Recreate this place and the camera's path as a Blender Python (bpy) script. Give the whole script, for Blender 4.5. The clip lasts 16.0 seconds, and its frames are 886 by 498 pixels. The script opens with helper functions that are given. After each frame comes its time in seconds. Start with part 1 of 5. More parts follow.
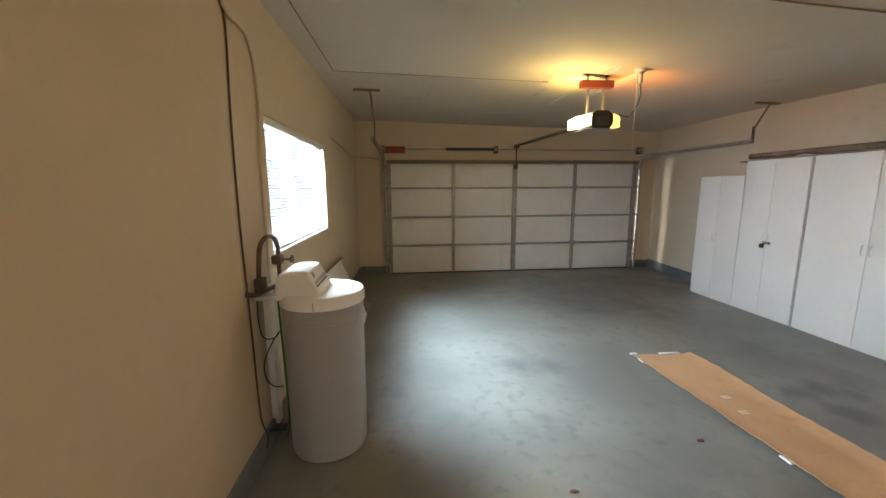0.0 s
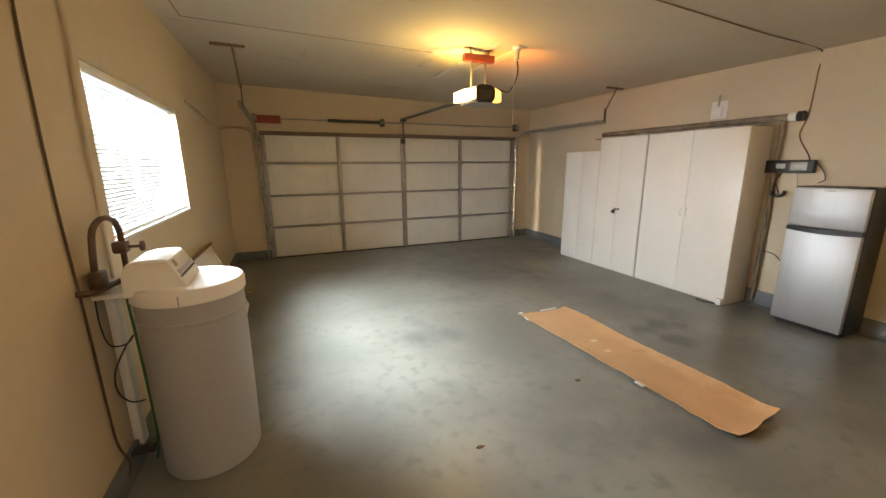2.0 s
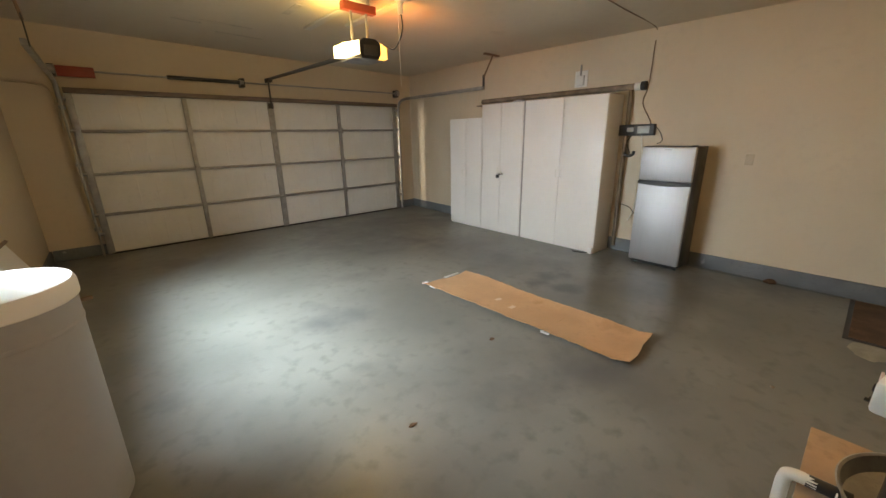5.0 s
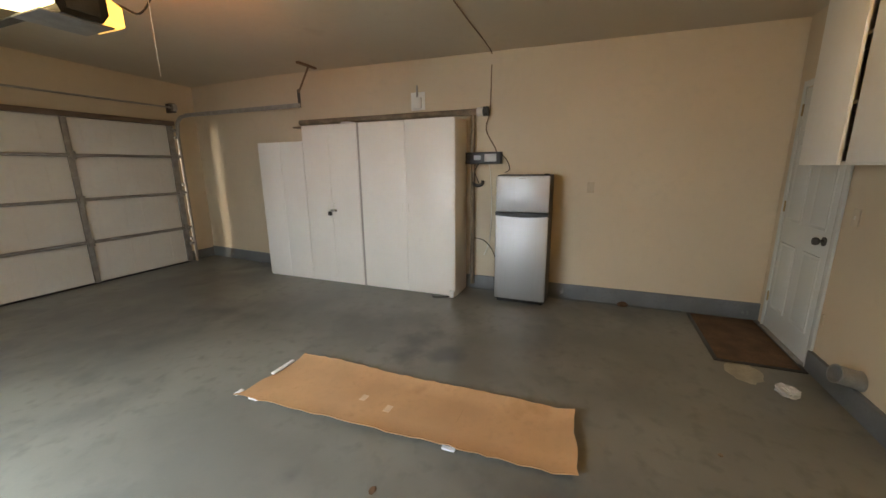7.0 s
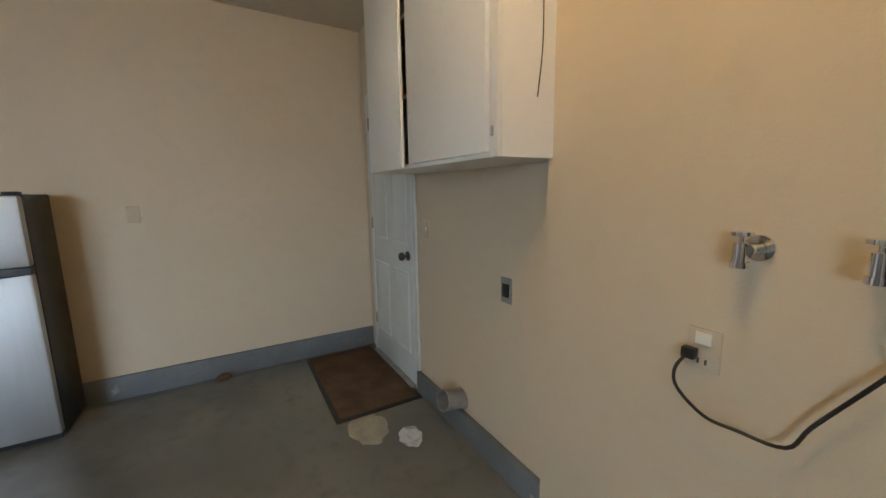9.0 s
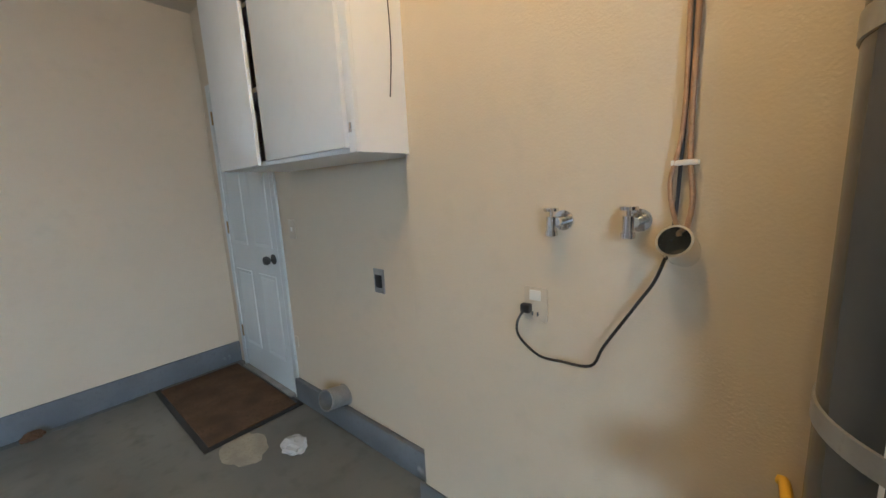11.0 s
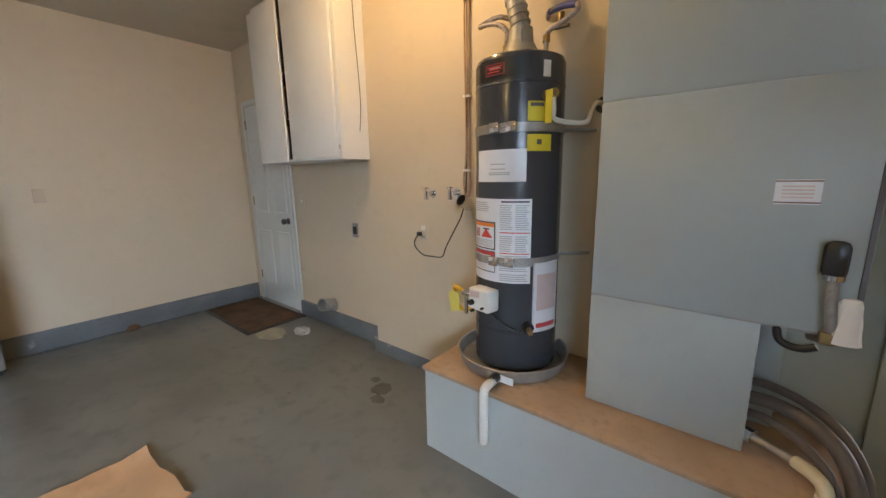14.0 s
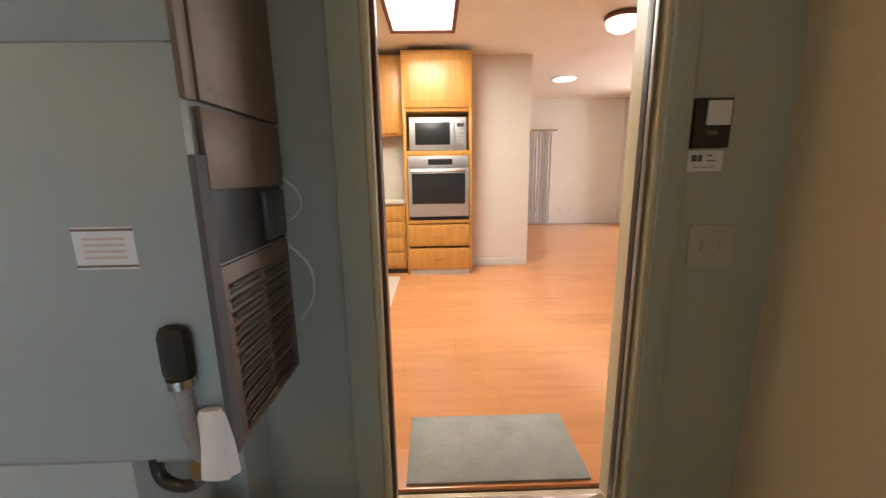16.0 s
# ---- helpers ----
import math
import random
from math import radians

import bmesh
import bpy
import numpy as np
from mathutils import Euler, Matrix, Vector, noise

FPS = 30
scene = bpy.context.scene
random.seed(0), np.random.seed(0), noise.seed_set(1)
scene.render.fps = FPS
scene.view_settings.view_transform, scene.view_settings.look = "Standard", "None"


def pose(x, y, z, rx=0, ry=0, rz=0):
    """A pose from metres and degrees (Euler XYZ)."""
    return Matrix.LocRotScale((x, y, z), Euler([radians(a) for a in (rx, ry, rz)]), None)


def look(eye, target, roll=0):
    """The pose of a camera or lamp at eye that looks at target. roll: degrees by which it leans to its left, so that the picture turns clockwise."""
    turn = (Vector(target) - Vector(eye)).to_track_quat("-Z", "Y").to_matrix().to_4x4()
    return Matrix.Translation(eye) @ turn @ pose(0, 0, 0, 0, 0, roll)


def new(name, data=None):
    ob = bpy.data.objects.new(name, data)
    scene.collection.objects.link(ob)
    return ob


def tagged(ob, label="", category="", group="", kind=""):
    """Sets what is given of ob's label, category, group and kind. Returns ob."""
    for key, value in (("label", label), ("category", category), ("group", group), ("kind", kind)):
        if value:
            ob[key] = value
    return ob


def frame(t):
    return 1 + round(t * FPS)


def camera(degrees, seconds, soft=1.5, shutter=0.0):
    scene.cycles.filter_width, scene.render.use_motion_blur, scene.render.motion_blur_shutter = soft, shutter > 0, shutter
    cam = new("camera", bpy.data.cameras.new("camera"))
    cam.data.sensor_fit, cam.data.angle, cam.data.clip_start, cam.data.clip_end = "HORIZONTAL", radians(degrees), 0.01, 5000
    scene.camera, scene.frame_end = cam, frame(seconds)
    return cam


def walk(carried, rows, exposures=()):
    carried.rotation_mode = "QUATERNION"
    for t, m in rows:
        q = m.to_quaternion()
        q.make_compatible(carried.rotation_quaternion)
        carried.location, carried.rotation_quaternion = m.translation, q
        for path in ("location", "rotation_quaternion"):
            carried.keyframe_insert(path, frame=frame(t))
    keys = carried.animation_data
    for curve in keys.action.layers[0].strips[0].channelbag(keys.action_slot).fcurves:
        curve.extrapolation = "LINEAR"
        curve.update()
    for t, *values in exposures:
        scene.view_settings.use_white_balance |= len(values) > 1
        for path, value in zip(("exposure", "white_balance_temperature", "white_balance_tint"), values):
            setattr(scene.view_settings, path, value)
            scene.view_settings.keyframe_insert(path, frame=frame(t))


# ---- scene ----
cam = camera(99.8, 16.0)
PATH = [
    (0, (0.453, 0.332, 1.616), (0.65, 2.296, 1.299), -0.3),
    (0.5, (0.489, 0.367, 1.599), (0.78, 2.315, 1.248), -0.3),
    (1, (0.517, 0.395, 1.569), (0.95, 2.31, 1.187), -0.6),
    (1.5, (0.484, 0.412, 1.591), (1.09, 2.27, 1.166), -0.4),
    (2, (0.432, 0.417, 1.573), (1.185, 2.218, 1.137), -0.4),
    (2.5, (0.399, 0.422, 1.551), (1.287, 2.159, 1.109), -0.4),
    (3, (0.378, 0.42, 1.529), (1.415, 2.069, 1.075), -0.5),
    (3.5, (0.343, 0.438, 1.507), (1.504, 1.986, 1.002), -0.6),
    (4, (0.343, 0.424, 1.53), (1.555, 1.911, 0.964), -0.7),
    (6.5, (0.791, 1.336, 1.456), (2.332, 2.517, 0.975), -0.7),
    (7, (1.117, 1.488, 1.455), (2.926, 2.223, 1.022), -0.6),
    (7.5, (1.363, 1.548, 1.358), (3.324, 1.775, 1.034), -0.1),
    (8, (1.683, 1.442, 1.338), (3.629, 1.102, 1.026), -0.6),
    (8.5, (1.973, 1.149, 1.344), (3.837, 0.489, 1.045), -1.0),
    (9, (2.22, 0.999, 1.342), (3.937, 0.02, 1.033), -1.0),
    (9.5, (2.338, 0.848, 1.31), (3.889, -0.376, 0.999), -1.6),
    (11.8, (1.958, 1.386, 1.329), (3.143, -0.135, 0.980), -1.6),
    (12, (1.907, 1.498, 1.327), (3.086, -0.054, 0.971), -1.2),
    (12.5, (1.709, 1.594, 1.334), (2.941, 0.048, 0.960), -1.4),
    (13, (1.454, 1.648, 1.33), (2.706, 0.135, 0.95), -1.5),
    (13.5, (1.263, 1.747, 1.327), (2.52, 0.24, 0.938), -1.4),
    (14, (1.046, 1.814, 1.321), (2.292, 0.298, 0.934), -1.1),
    (14.5, (0.816, 1.782, 1.349), (1.829, 0.108, 0.935), -1.4),
    (15, (0.614, 1.653, 1.354), (1.231, -0.204, 0.94), -1.4),
    (15.5, (0.52, 1.381, 1.339), (0.775, -0.561, 0.931), -1.0),
    (16, (0.429, 0.999, 1.367), (0.391, -0.96, 0.966), -0.9),
]
EXPOSURES = [
    (0.0, -0.62, 6650, 9), (1.0, -0.55, 6650, 8), (1.5, -0.35, 8150, 13), (3.0, -0.60, 7650, 11), (4.0, -0.62, 7050, 10), (6.5, -0.70, 8450, 14), (7.5, -0.92, 7100, 9),
    (8.5, -0.78, 7250, 9), (9.5, -0.68, 5450, 6), (12.0, -0.25, 5900, 9), (12.5, -0.42, 6200, 11), (13.5, -0.52, 6300, 11), (14.5, -0.30, 6200, 13), (15.5, -0.52, 6300, 10), (16.0, -0.52, 6400, 10),
]
walk(cam, [(t, look(eye, target, roll)) for t, eye, target, roll in PATH], EXPOSURES)

# ---- world, sun, large lights ----
world = bpy.data.worlds.new("world")
scene.world = world
world.use_nodes = True
sky = world.node_tree.nodes.new("ShaderNodeTexSky")
sky.sky_type, sky.sun_disc = "NISHITA", False
sky.sun_elevation, sky.sun_rotation = radians(50), radians(60)
world.node_tree.nodes["Background"].inputs["Strength"].default_value = 0.1
world.node_tree.links.new(sky.outputs[0], world.node_tree.nodes["Background"].inputs["Color"])


def area_lamp(name, eye, target, sx, sy, power, colour):
    data = bpy.data.lights.new(name, "AREA")
    data.shape, data.size, data.size_y, data.energy, data.color = "RECTANGLE", sx, sy, power, colour
    ob = new(name, data)
    ob.matrix_world = look(eye, target)
    return ob


def bulb(name, place, radius, power, colour):
    data = bpy.data.lights.new(name, "POINT")
    data.shadow_soft_size, data.energy, data.color = radius, power, colour
    ob = new(name, data)
    ob.location = place
    return ob


def beam(name, eye, target, cone, power, colour):
    data = bpy.data.lights.new(name, "SPOT")
    data.spot_size, data.spot_blend, data.shadow_soft_size, data.energy, data.color = radians(cone), 1.0, 0.03, power, colour
    ob = new(name, data)
    ob.matrix_world = look(eye, target)
    return ob


beam("opener_lens_glow", (2.20, 4.10, 2.37), (2.29, 4.38, 2.73), 70, 75, (1.0, 0.72, 0.16))
beam("opener_lens_glow_rear", (2.53, 4.06, 2.36), (3.05, 4.30, 2.72), 100, 46, (1.0, 0.30, 0.05))
window_lamp = area_lamp("window_daylight", (-0.98, 4.10, 1.90), (0.9, 3.8, 1.70), 3.0, 1.8, 1250, (0.66, 0.83, 1.0))
window_lamp.data.spread = radians(132)
sky_lamp = area_lamp("sky_daylight", (-1.95, 4.0, 3.45), (0.65, 3.85, 0.3), 2.6, 1.5, 1550, (0.62, 0.81, 1.0))
sky_lamp.data.spread = radians(118)
bulb("opener_bulb", (2.08, 4.02, 2.33), 0.05, 30, (1.0, 0.74, 0.26))
bulb("opener_bulb_rear", (2.62, 4.02, 2.33), 0.05, 6, (1.0, 0.40, 0.10))
bulb("ceiling_bulb", (2.48, 0.80, 2.50), 0.04, 42, (1.0, 0.66, 0.29))
area_lamp("kitchen_box_lamp", (0.50, -1.75, 2.51), (0.50, -1.75, 0), 0.5, 1.2, 80, (1.0, 0.93, 0.82))
area_lamp("living_daylight", (-4.6, -4.8, 1.6), (0, -4.8, 1.2), 3.0, 2.0, 210, (0.95, 0.97, 1.0))
bulb("living_bulb", (-2.9, -6.6, 2.25), 0.12, 30, (1.0, 0.86, 0.66))


gap_light = area_lamp("door_gap_daylight", (5.0, 7.512, 1.06), (5.43, 7.00, 1.06), 0.02, 1.95, 1.5, (1.0, 0.93, 0.80))
gap_light.data.spread = radians(40)


# ---- materials ----
def material(name, colour, rough=0.6, metal=0.0, vary=0.08, scale=3.0, bump=0.0, bump_scale=80.0, spec=0.5,
             stain=None, stain_scale=1.2, stain_at=0.6, stretch=None, island=0.0, glow=None):
    """A paint, metal or wood: two scales of variation, stains and a fine relief."""
    m = bpy.data.materials.new(name)
    m.use_nodes = True
    nt = m.node_tree
    nd, ln = nt.nodes, nt.links
    b = nd["Principled BSDF"]
    b.inputs["Roughness"].default_value, b.inputs["Metallic"].default_value = rough, metal
    b.inputs["Specular IOR Level"].default_value = spec
    co = nd.new("ShaderNodeTexCoord")
    mp = nd.new("ShaderNodeMapping")
    if stretch:
        mp.inputs["Scale"].default_value = stretch
    ge = nd.new("ShaderNodeNewGeometry")
    ln.new(ge.outputs["Position"], mp.inputs["Vector"])

    def fuzz(sc, detail=6.0):
        t = nd.new("ShaderNodeTexNoise")
        t.inputs["Scale"].default_value, t.inputs["Detail"].default_value = sc, detail
        ln.new(mp.outputs[0], t.inputs["Vector"])
        return t.outputs["Fac"]

    def mix(a, c, fac, kind="MIX"):
        x = nd.new("ShaderNodeMix")
        x.data_type, x.blend_type = "RGBA", kind
        for sock, v in ((x.inputs[6], a), (x.inputs[7], c), (x.inputs[0], fac)):
            if isinstance(v, tuple):
                sock.default_value = (*v[:3], 1)
            elif isinstance(v, float):
                sock.default_value = v
            else:
                ln.new(v, sock)
        return x.outputs[2]

    def ramp(v, lo, hi):
        r = nd.new("ShaderNodeMapRange")
        r.inputs["From Min"].default_value, r.inputs["From Max"].default_value = lo, hi
        ln.new(v, r.inputs["Value"])
        return r.outputs[0]

    lo = tuple(max(0, c * (1 - vary)) for c in colour)
    hi = tuple(min(1, c * (1 + vary)) for c in colour)
    col = mix(lo, hi, ramp(fuzz(scale), 0.35, 0.65))
    col = mix(col, tuple(c * (1 - 1.2 * vary) for c in colour), ramp(fuzz(scale * 9), 0.52, 0.75))
    if stain:
        col = mix(col, stain, ramp(fuzz(stain_scale, 8.0), stain_at, stain_at + 0.12))
    if island:
        hsv = nd.new("ShaderNodeHueSaturation")
        oi = nd.new("ShaderNodeObjectInfo")
        mr = nd.new("ShaderNodeMapRange")
        mr.inputs["To Min"].default_value, mr.inputs["To Max"].default_value = 1 - island, 1 + island
        ln.new(oi.outputs["Random"], mr.inputs["Value"])
        ln.new(mr.outputs[0], hsv.inputs["Value"])
        ln.new(col, hsv.inputs["Color"])
        col = hsv.outputs[0]
    ln.new(col, b.inputs["Base Color"])
    rr = nd.new("ShaderNodeMapRange")
    rr.inputs["To Min"].default_value, rr.inputs["To Max"].default_value = max(0.02, rough - 0.08), min(1, rough + 0.1)
    ln.new(fuzz(scale * 4), rr.inputs["Value"])
    ln.new(rr.outputs[0], b.inputs["Roughness"])
    if bump:
        bp = nd.new("ShaderNodeBump")
        bp.inputs["Strength"].default_value, bp.inputs["Distance"].default_value = bump, 0.004
        ln.new(fuzz(bump_scale, 3.0), bp.inputs["Height"])
        ln.new(bp.outputs[0], b.inputs["Normal"])
    if glow:
        b.inputs["Emission Color"].default_value = (*glow[0], 1)
        b.inputs["Emission Strength"].default_value = glow[1]
    return m


WALL = material("wall_paint", (0.60, 0.50, 0.365), 0.62, vary=0.03, scale=1.3, bump=0.25, bump_scale=140)
WALLG = material("green_grey_paint", (0.40, 0.43, 0.38), 0.5, vary=0.03, scale=1.5, bump=0.15, bump_scale=120)
CEIL = material("ceiling_paint", (0.60, 0.53, 0.42), 0.8, vary=0.03, scale=1.0, bump=0.35, bump_scale=90, stain=(0.50, 0.43, 0.33), stain_scale=1.4, stain_at=0.66)
FLOOR = material("concrete_floor", (0.17, 0.168, 0.152), 0.33, vary=0.2, scale=1.1, bump=0.12, bump_scale=60, stain=(0.095, 0.095, 0.095), stain_scale=0.9, stain_at=0.58)
CURB = material("grey_curb_paint", (0.145, 0.155, 0.165), 0.55, vary=0.12, scale=4, bump=0.3, bump_scale=50, stain=(0.4, 0.4, 0.38), stain_scale=7, stain_at=0.66)


def floor_marks(m, marks):
    """Dark oil and tyre marks on the concrete: (x, y, half width, half depth, strength)."""
    nd, ln = m.node_tree.nodes, m.node_tree.links
    b = nd["Principled BSDF"]
    col = b.inputs["Base Color"].links[0].from_socket
    geo = nd.new("ShaderNodeNewGeometry")
    wob = nd.new("ShaderNodeTexNoise")
    wob.inputs["Scale"].default_value, wob.inputs["Detail"].default_value = 3.5, 8
    ln.new(geo.outputs["Position"], wob.inputs["Vector"])
    for x, y, w, d, k in marks:
        sub, div, size, add, rng, mix = (nd.new(n) for n in ("ShaderNodeVectorMath", "ShaderNodeVectorMath", "ShaderNodeVectorMath", "ShaderNodeMath", "ShaderNodeMapRange", "ShaderNodeMix"))
        sub.operation, div.operation, size.operation, add.operation = "SUBTRACT", "DIVIDE", "LENGTH", "MULTIPLY_ADD"
        sub.inputs[1].default_value, div.inputs[1].default_value = (x, y, 0), (w, d, 1)
        ln.new(geo.outputs["Position"], sub.inputs[0])
        ln.new(sub.outputs[0], div.inputs[0])
        ln.new(div.outputs[0], size.inputs[0])
        ln.new(wob.outputs["Fac"], add.inputs[0])
        add.inputs[1].default_value = 3.0
        ln.new(size.outputs["Value"], add.inputs[2])
        rng.inputs["From Min"].default_value, rng.inputs["From Max"].default_value = 2.6, 1.6
        rng.inputs["To Max"].default_value = k
        ln.new(add.outputs[0], rng.inputs["Value"])
        mix.data_type, mix.blend_type = "RGBA", "MIX"
        ln.new(rng.outputs[0], mix.inputs[0])
        ln.new(col, mix.inputs[6])
        mix.inputs[7].default_value = (0.07, 0.07, 0.072, 1)
        col = mix.outputs[2]
    ln.new(col, b.inputs["Base Color"])


floor_marks(FLOOR, [(3.72, 2.80, 0.32, 0.15, 1.0), (3.62, 2.50, 0.15, 0.17, 1.0), (2.9, 5.6, 1.1, 0.7, 0.5), (3.9, 3.6, 0.7, 1.4, 0.35), (1.4, 6.3, 0.9, 0.5, 0.4), (3.6, 6.6, 1.3, 0.5, 0.45), (2.3, 4.3, 0.5, 0.18, 0.4), (1.9, 1.9, 0.3, 0.12, 0.3), (4.4, 1.6, 0.9, 0.5, 0.3), (4.2, 3.0, 0.35, 0.5, 0.35), (4.6, 5.9, 0.4, 0.7, 0.5), (3.0, 4.9, 0.6, 0.25, 0.5), (2.25, 2.75, 0.07, 0.05, 0.5), (2.05, 2.35, 0.05, 0.04, 0.5), (4.9, 1.35, 0.25, 0.6, 0.4)])
WHITE = material("white_paint", (0.76, 0.75, 0.72), 0.42, vary=0.02, scale=2)
MELAMINE = material("white_melamine", (0.80, 0.77, 0.73), 0.35, vary=0.02, scale=2, stain=(0.66, 0.62, 0.57), stain_scale=2.4, stain_at=0.68)
GDOOR = material("garage_door_paint", (0.74, 0.73, 0.69), 0.5, vary=0.04, scale=2, bump=0.1, bump_scale=200)
SWITCHG = material("painted_switch_plate", (0.45, 0.46, 0.38), 0.35)
GRAIL = material("galvanised_steel", (0.34, 0.33, 0.315), 0.45, metal=0.5, vary=0.15, scale=12)
DARK = material("dark_steel_and_shade", (0.06, 0.055, 0.05), 0.5, metal=0.3, vary=0.2, scale=8)
# also the black put in for shade inside openings
BLACK = material("black_plastic_and_shade", (0.015, 0.015, 0.016), 0.35, vary=0.1)
RED = material("red_steel", (0.27, 0.045, 0.025), 0.5, vary=0.15, scale=6)
STEEL = material("stainless_steel", (0.5, 0.5, 0.51), 0.5, metal=0.9, vary=0.04, scale=3, stretch=(1, 1, 0.04), bump=0.05, bump_scale=400)
CHROME = material("chrome", (0.75, 0.75, 0.76), 0.12, metal=1.0, vary=0.03)
CARDB = material("cardboard", (0.46, 0.27, 0.14), 0.8, vary=0.08, scale=3, bump=0.1, bump_scale=60, stain=(0.38, 0.21, 0.10), stain_scale=3, stain_at=0.6)
TANKG = material("tank_grey", (0.34, 0.335, 0.33), 0.5, vary=0.03)
TANKW = material("tank_white", (0.78, 0.76, 0.71), 0.35, vary=0.02)
ORANGE = material("orange_print", (0.80, 0.22, 0.03), 0.5, vary=0.04)
HEATER = material("heater_enamel", (0.05, 0.054, 0.062), 0.2, vary=0.04, scale=5)
PAPER = material("paper", (0.75, 0.76, 0.80), 0.5, vary=0.02)
DREDK = material("dark_red_print", (0.28, 0.04, 0.06), 0.4)
YELLOW = material("yellow_label", (0.68, 0.56, 0.03), 0.5, vary=0.04)
REDP = material("red_print", (0.62, 0.06, 0.05), 0.5, vary=0.04)
INK = material("ink", (0.10, 0.10, 0.11), 0.6, vary=0.04)
INKG = material("grey_ink", (0.42, 0.43, 0.45), 0.6, vary=0.04)
FURN = material("furnace_enamel", (0.37, 0.41, 0.41), 0.38, vary=0.03, scale=1.5)
BRONZE = material("bronze_panel", (0.17, 0.125, 0.095), 0.5, metal=0.2, vary=0.1, scale=5)
PLY = material("platform_top_board", (0.40, 0.27, 0.17), 0.7, vary=0.15, scale=4, stain=(0.25, 0.17, 0.11), stain_scale=4, stain_at=0.6)
MAT = material("brown_mat", (0.10, 0.055, 0.03), 0.95, vary=0.3, scale=6, bump=0.8, bump_scale=200)
OAK = material("honey_oak", (0.56, 0.27, 0.06), 0.35, vary=0.12, scale=5, stretch=(6, 6, 0.6))
LAMINATE = material("laminate_floor", (0.66, 0.29, 0.12), 0.17, vary=0.06, scale=3, stretch=(0.8, 5, 1), island=0.05)
KWALL = material("kitchen_paint", (0.80, 0.75, 0.67), 0.6, vary=0.02)
KCEIL = material("kitchen_ceiling_paint", (0.82, 0.77, 0.68), 0.7, vary=0.02)
RUG = material("grey_rug", (0.36, 0.37, 0.34), 0.95, vary=0.1, scale=8, bump=0.8, bump_scale=160)
BRASS = material("aged_brass", (0.35, 0.25, 0.12), 0.35, metal=0.9, vary=0.15)
WOOD = material("dark_wood", (0.20, 0.13, 0.08), 0.6, vary=0.2, scale=6)
LAMPGLOW = material("lit_diffuser", (0.9, 0.8, 0.5), 0.4, glow=((1.0, 0.80, 0.42), 9.0))
LAMPAMBER = material("lit_amber_diffuser", (0.9, 0.6, 0.2), 0.4, glow=((1.0, 0.55, 0.12), 4.0))
BOXGLOW = material("lit_panel", (0.9, 0.9, 0.85), 0.4, glow=((1.0, 0.95, 0.88), 3.5))
GREEN = material("green_tube", (0.03, 0.12, 0.035), 0.4)
DARKCORD = material("dark_brown_cord", (0.075, 0.045, 0.025), 0.5, vary=0.3, scale=6)
PVC = material("white_pipe", (0.74, 0.72, 0.66), 0.35, vary=0.03)

PATCH = material("ceiling_patch_paint", (0.54, 0.48, 0.39), 0.8, vary=0.15, scale=6)
CEILBOARD = material("board_paint", (0.60, 0.58, 0.52), 0.6, vary=0.05)
STEP = material("step_concrete", (0.42, 0.37, 0.28), 0.7, vary=0.15, scale=4, bump=0.2, bump_scale=50, stain=(0.25, 0.21, 0.15), stain_scale=3, stain_at=0.6)
DUSTY = material("dusty_brown", (0.22, 0.17, 0.12), 0.8, vary=0.3, scale=7, bump=0.2)
CARDB2 = material("pale_label", (0.58, 0.42, 0.30), 0.8)
CARDB3 = material("cardboard_crease", (0.34, 0.19, 0.09), 0.8)
DOORW = material("door_paint", (0.60, 0.62, 0.60), 0.4, vary=0.02)
COPPER = material("dull_copper", (0.42, 0.26, 0.15), 0.45, metal=0.3, vary=0.2, scale=10)
PATINA = material("dark_copper", (0.12, 0.075, 0.05), 0.45, metal=0.5, vary=0.3, scale=12)
SPILL = material("pale_spill", (0.38, 0.35, 0.28), 0.6, vary=0.2, scale=8)
SPILL2 = material("dark_spill", (0.095, 0.085, 0.062), 0.45, vary=0.3, scale=14)
PLATP = material("platform_paint", (0.46, 0.48, 0.47), 0.55, vary=0.03, scale=2)
STRIPG = material("grey_strip_paint", (0.40, 0.37, 0.34), 0.5)
PLATED = material("faded_cream_plate", (0.47, 0.39, 0.28), 0.45)
PLATEC = material("cream_plate", (0.56, 0.48, 0.36), 0.45)
DRED = material("dark_red_print", (0.22, 0.02, 0.03), 0.4)
PINK = material("pink_print", (0.66, 0.52, 0.50), 0.5)
BRAID = material("braided_hose", (0.34, 0.30, 0.30), 0.45, metal=0.3, vary=0.3, scale=60)
BLUE = material("blue_tape", (0.06, 0.07, 0.25), 0.5)
TAGY = material("yellow_paper_tag", (0.70, 0.60, 0.12), 0.6, vary=0.1, scale=12)
YELLOWH = material("yellow_hose", (0.72, 0.42, 0.03), 0.45)
GREYH = material("grey_hose", (0.12, 0.10, 0.09), 0.45, vary=0.15)
JAMB = material("cream_jamb", (0.66, 0.60, 0.42), 0.45, vary=0.04)
THRESH = material("threshold_metal", (0.70, 0.62, 0.48), 0.3, metal=0.4, vary=0.15, scale=10)
REDWOOD = material("red_brown_wood", (0.16, 0.055, 0.03), 0.4, vary=0.15)
TILE = material("pale_tile", (0.62, 0.57, 0.47), 0.3, vary=0.05)
CLOTH = material("pale_cloth", (0.78, 0.75, 0.72), 0.9, vary=0.04)


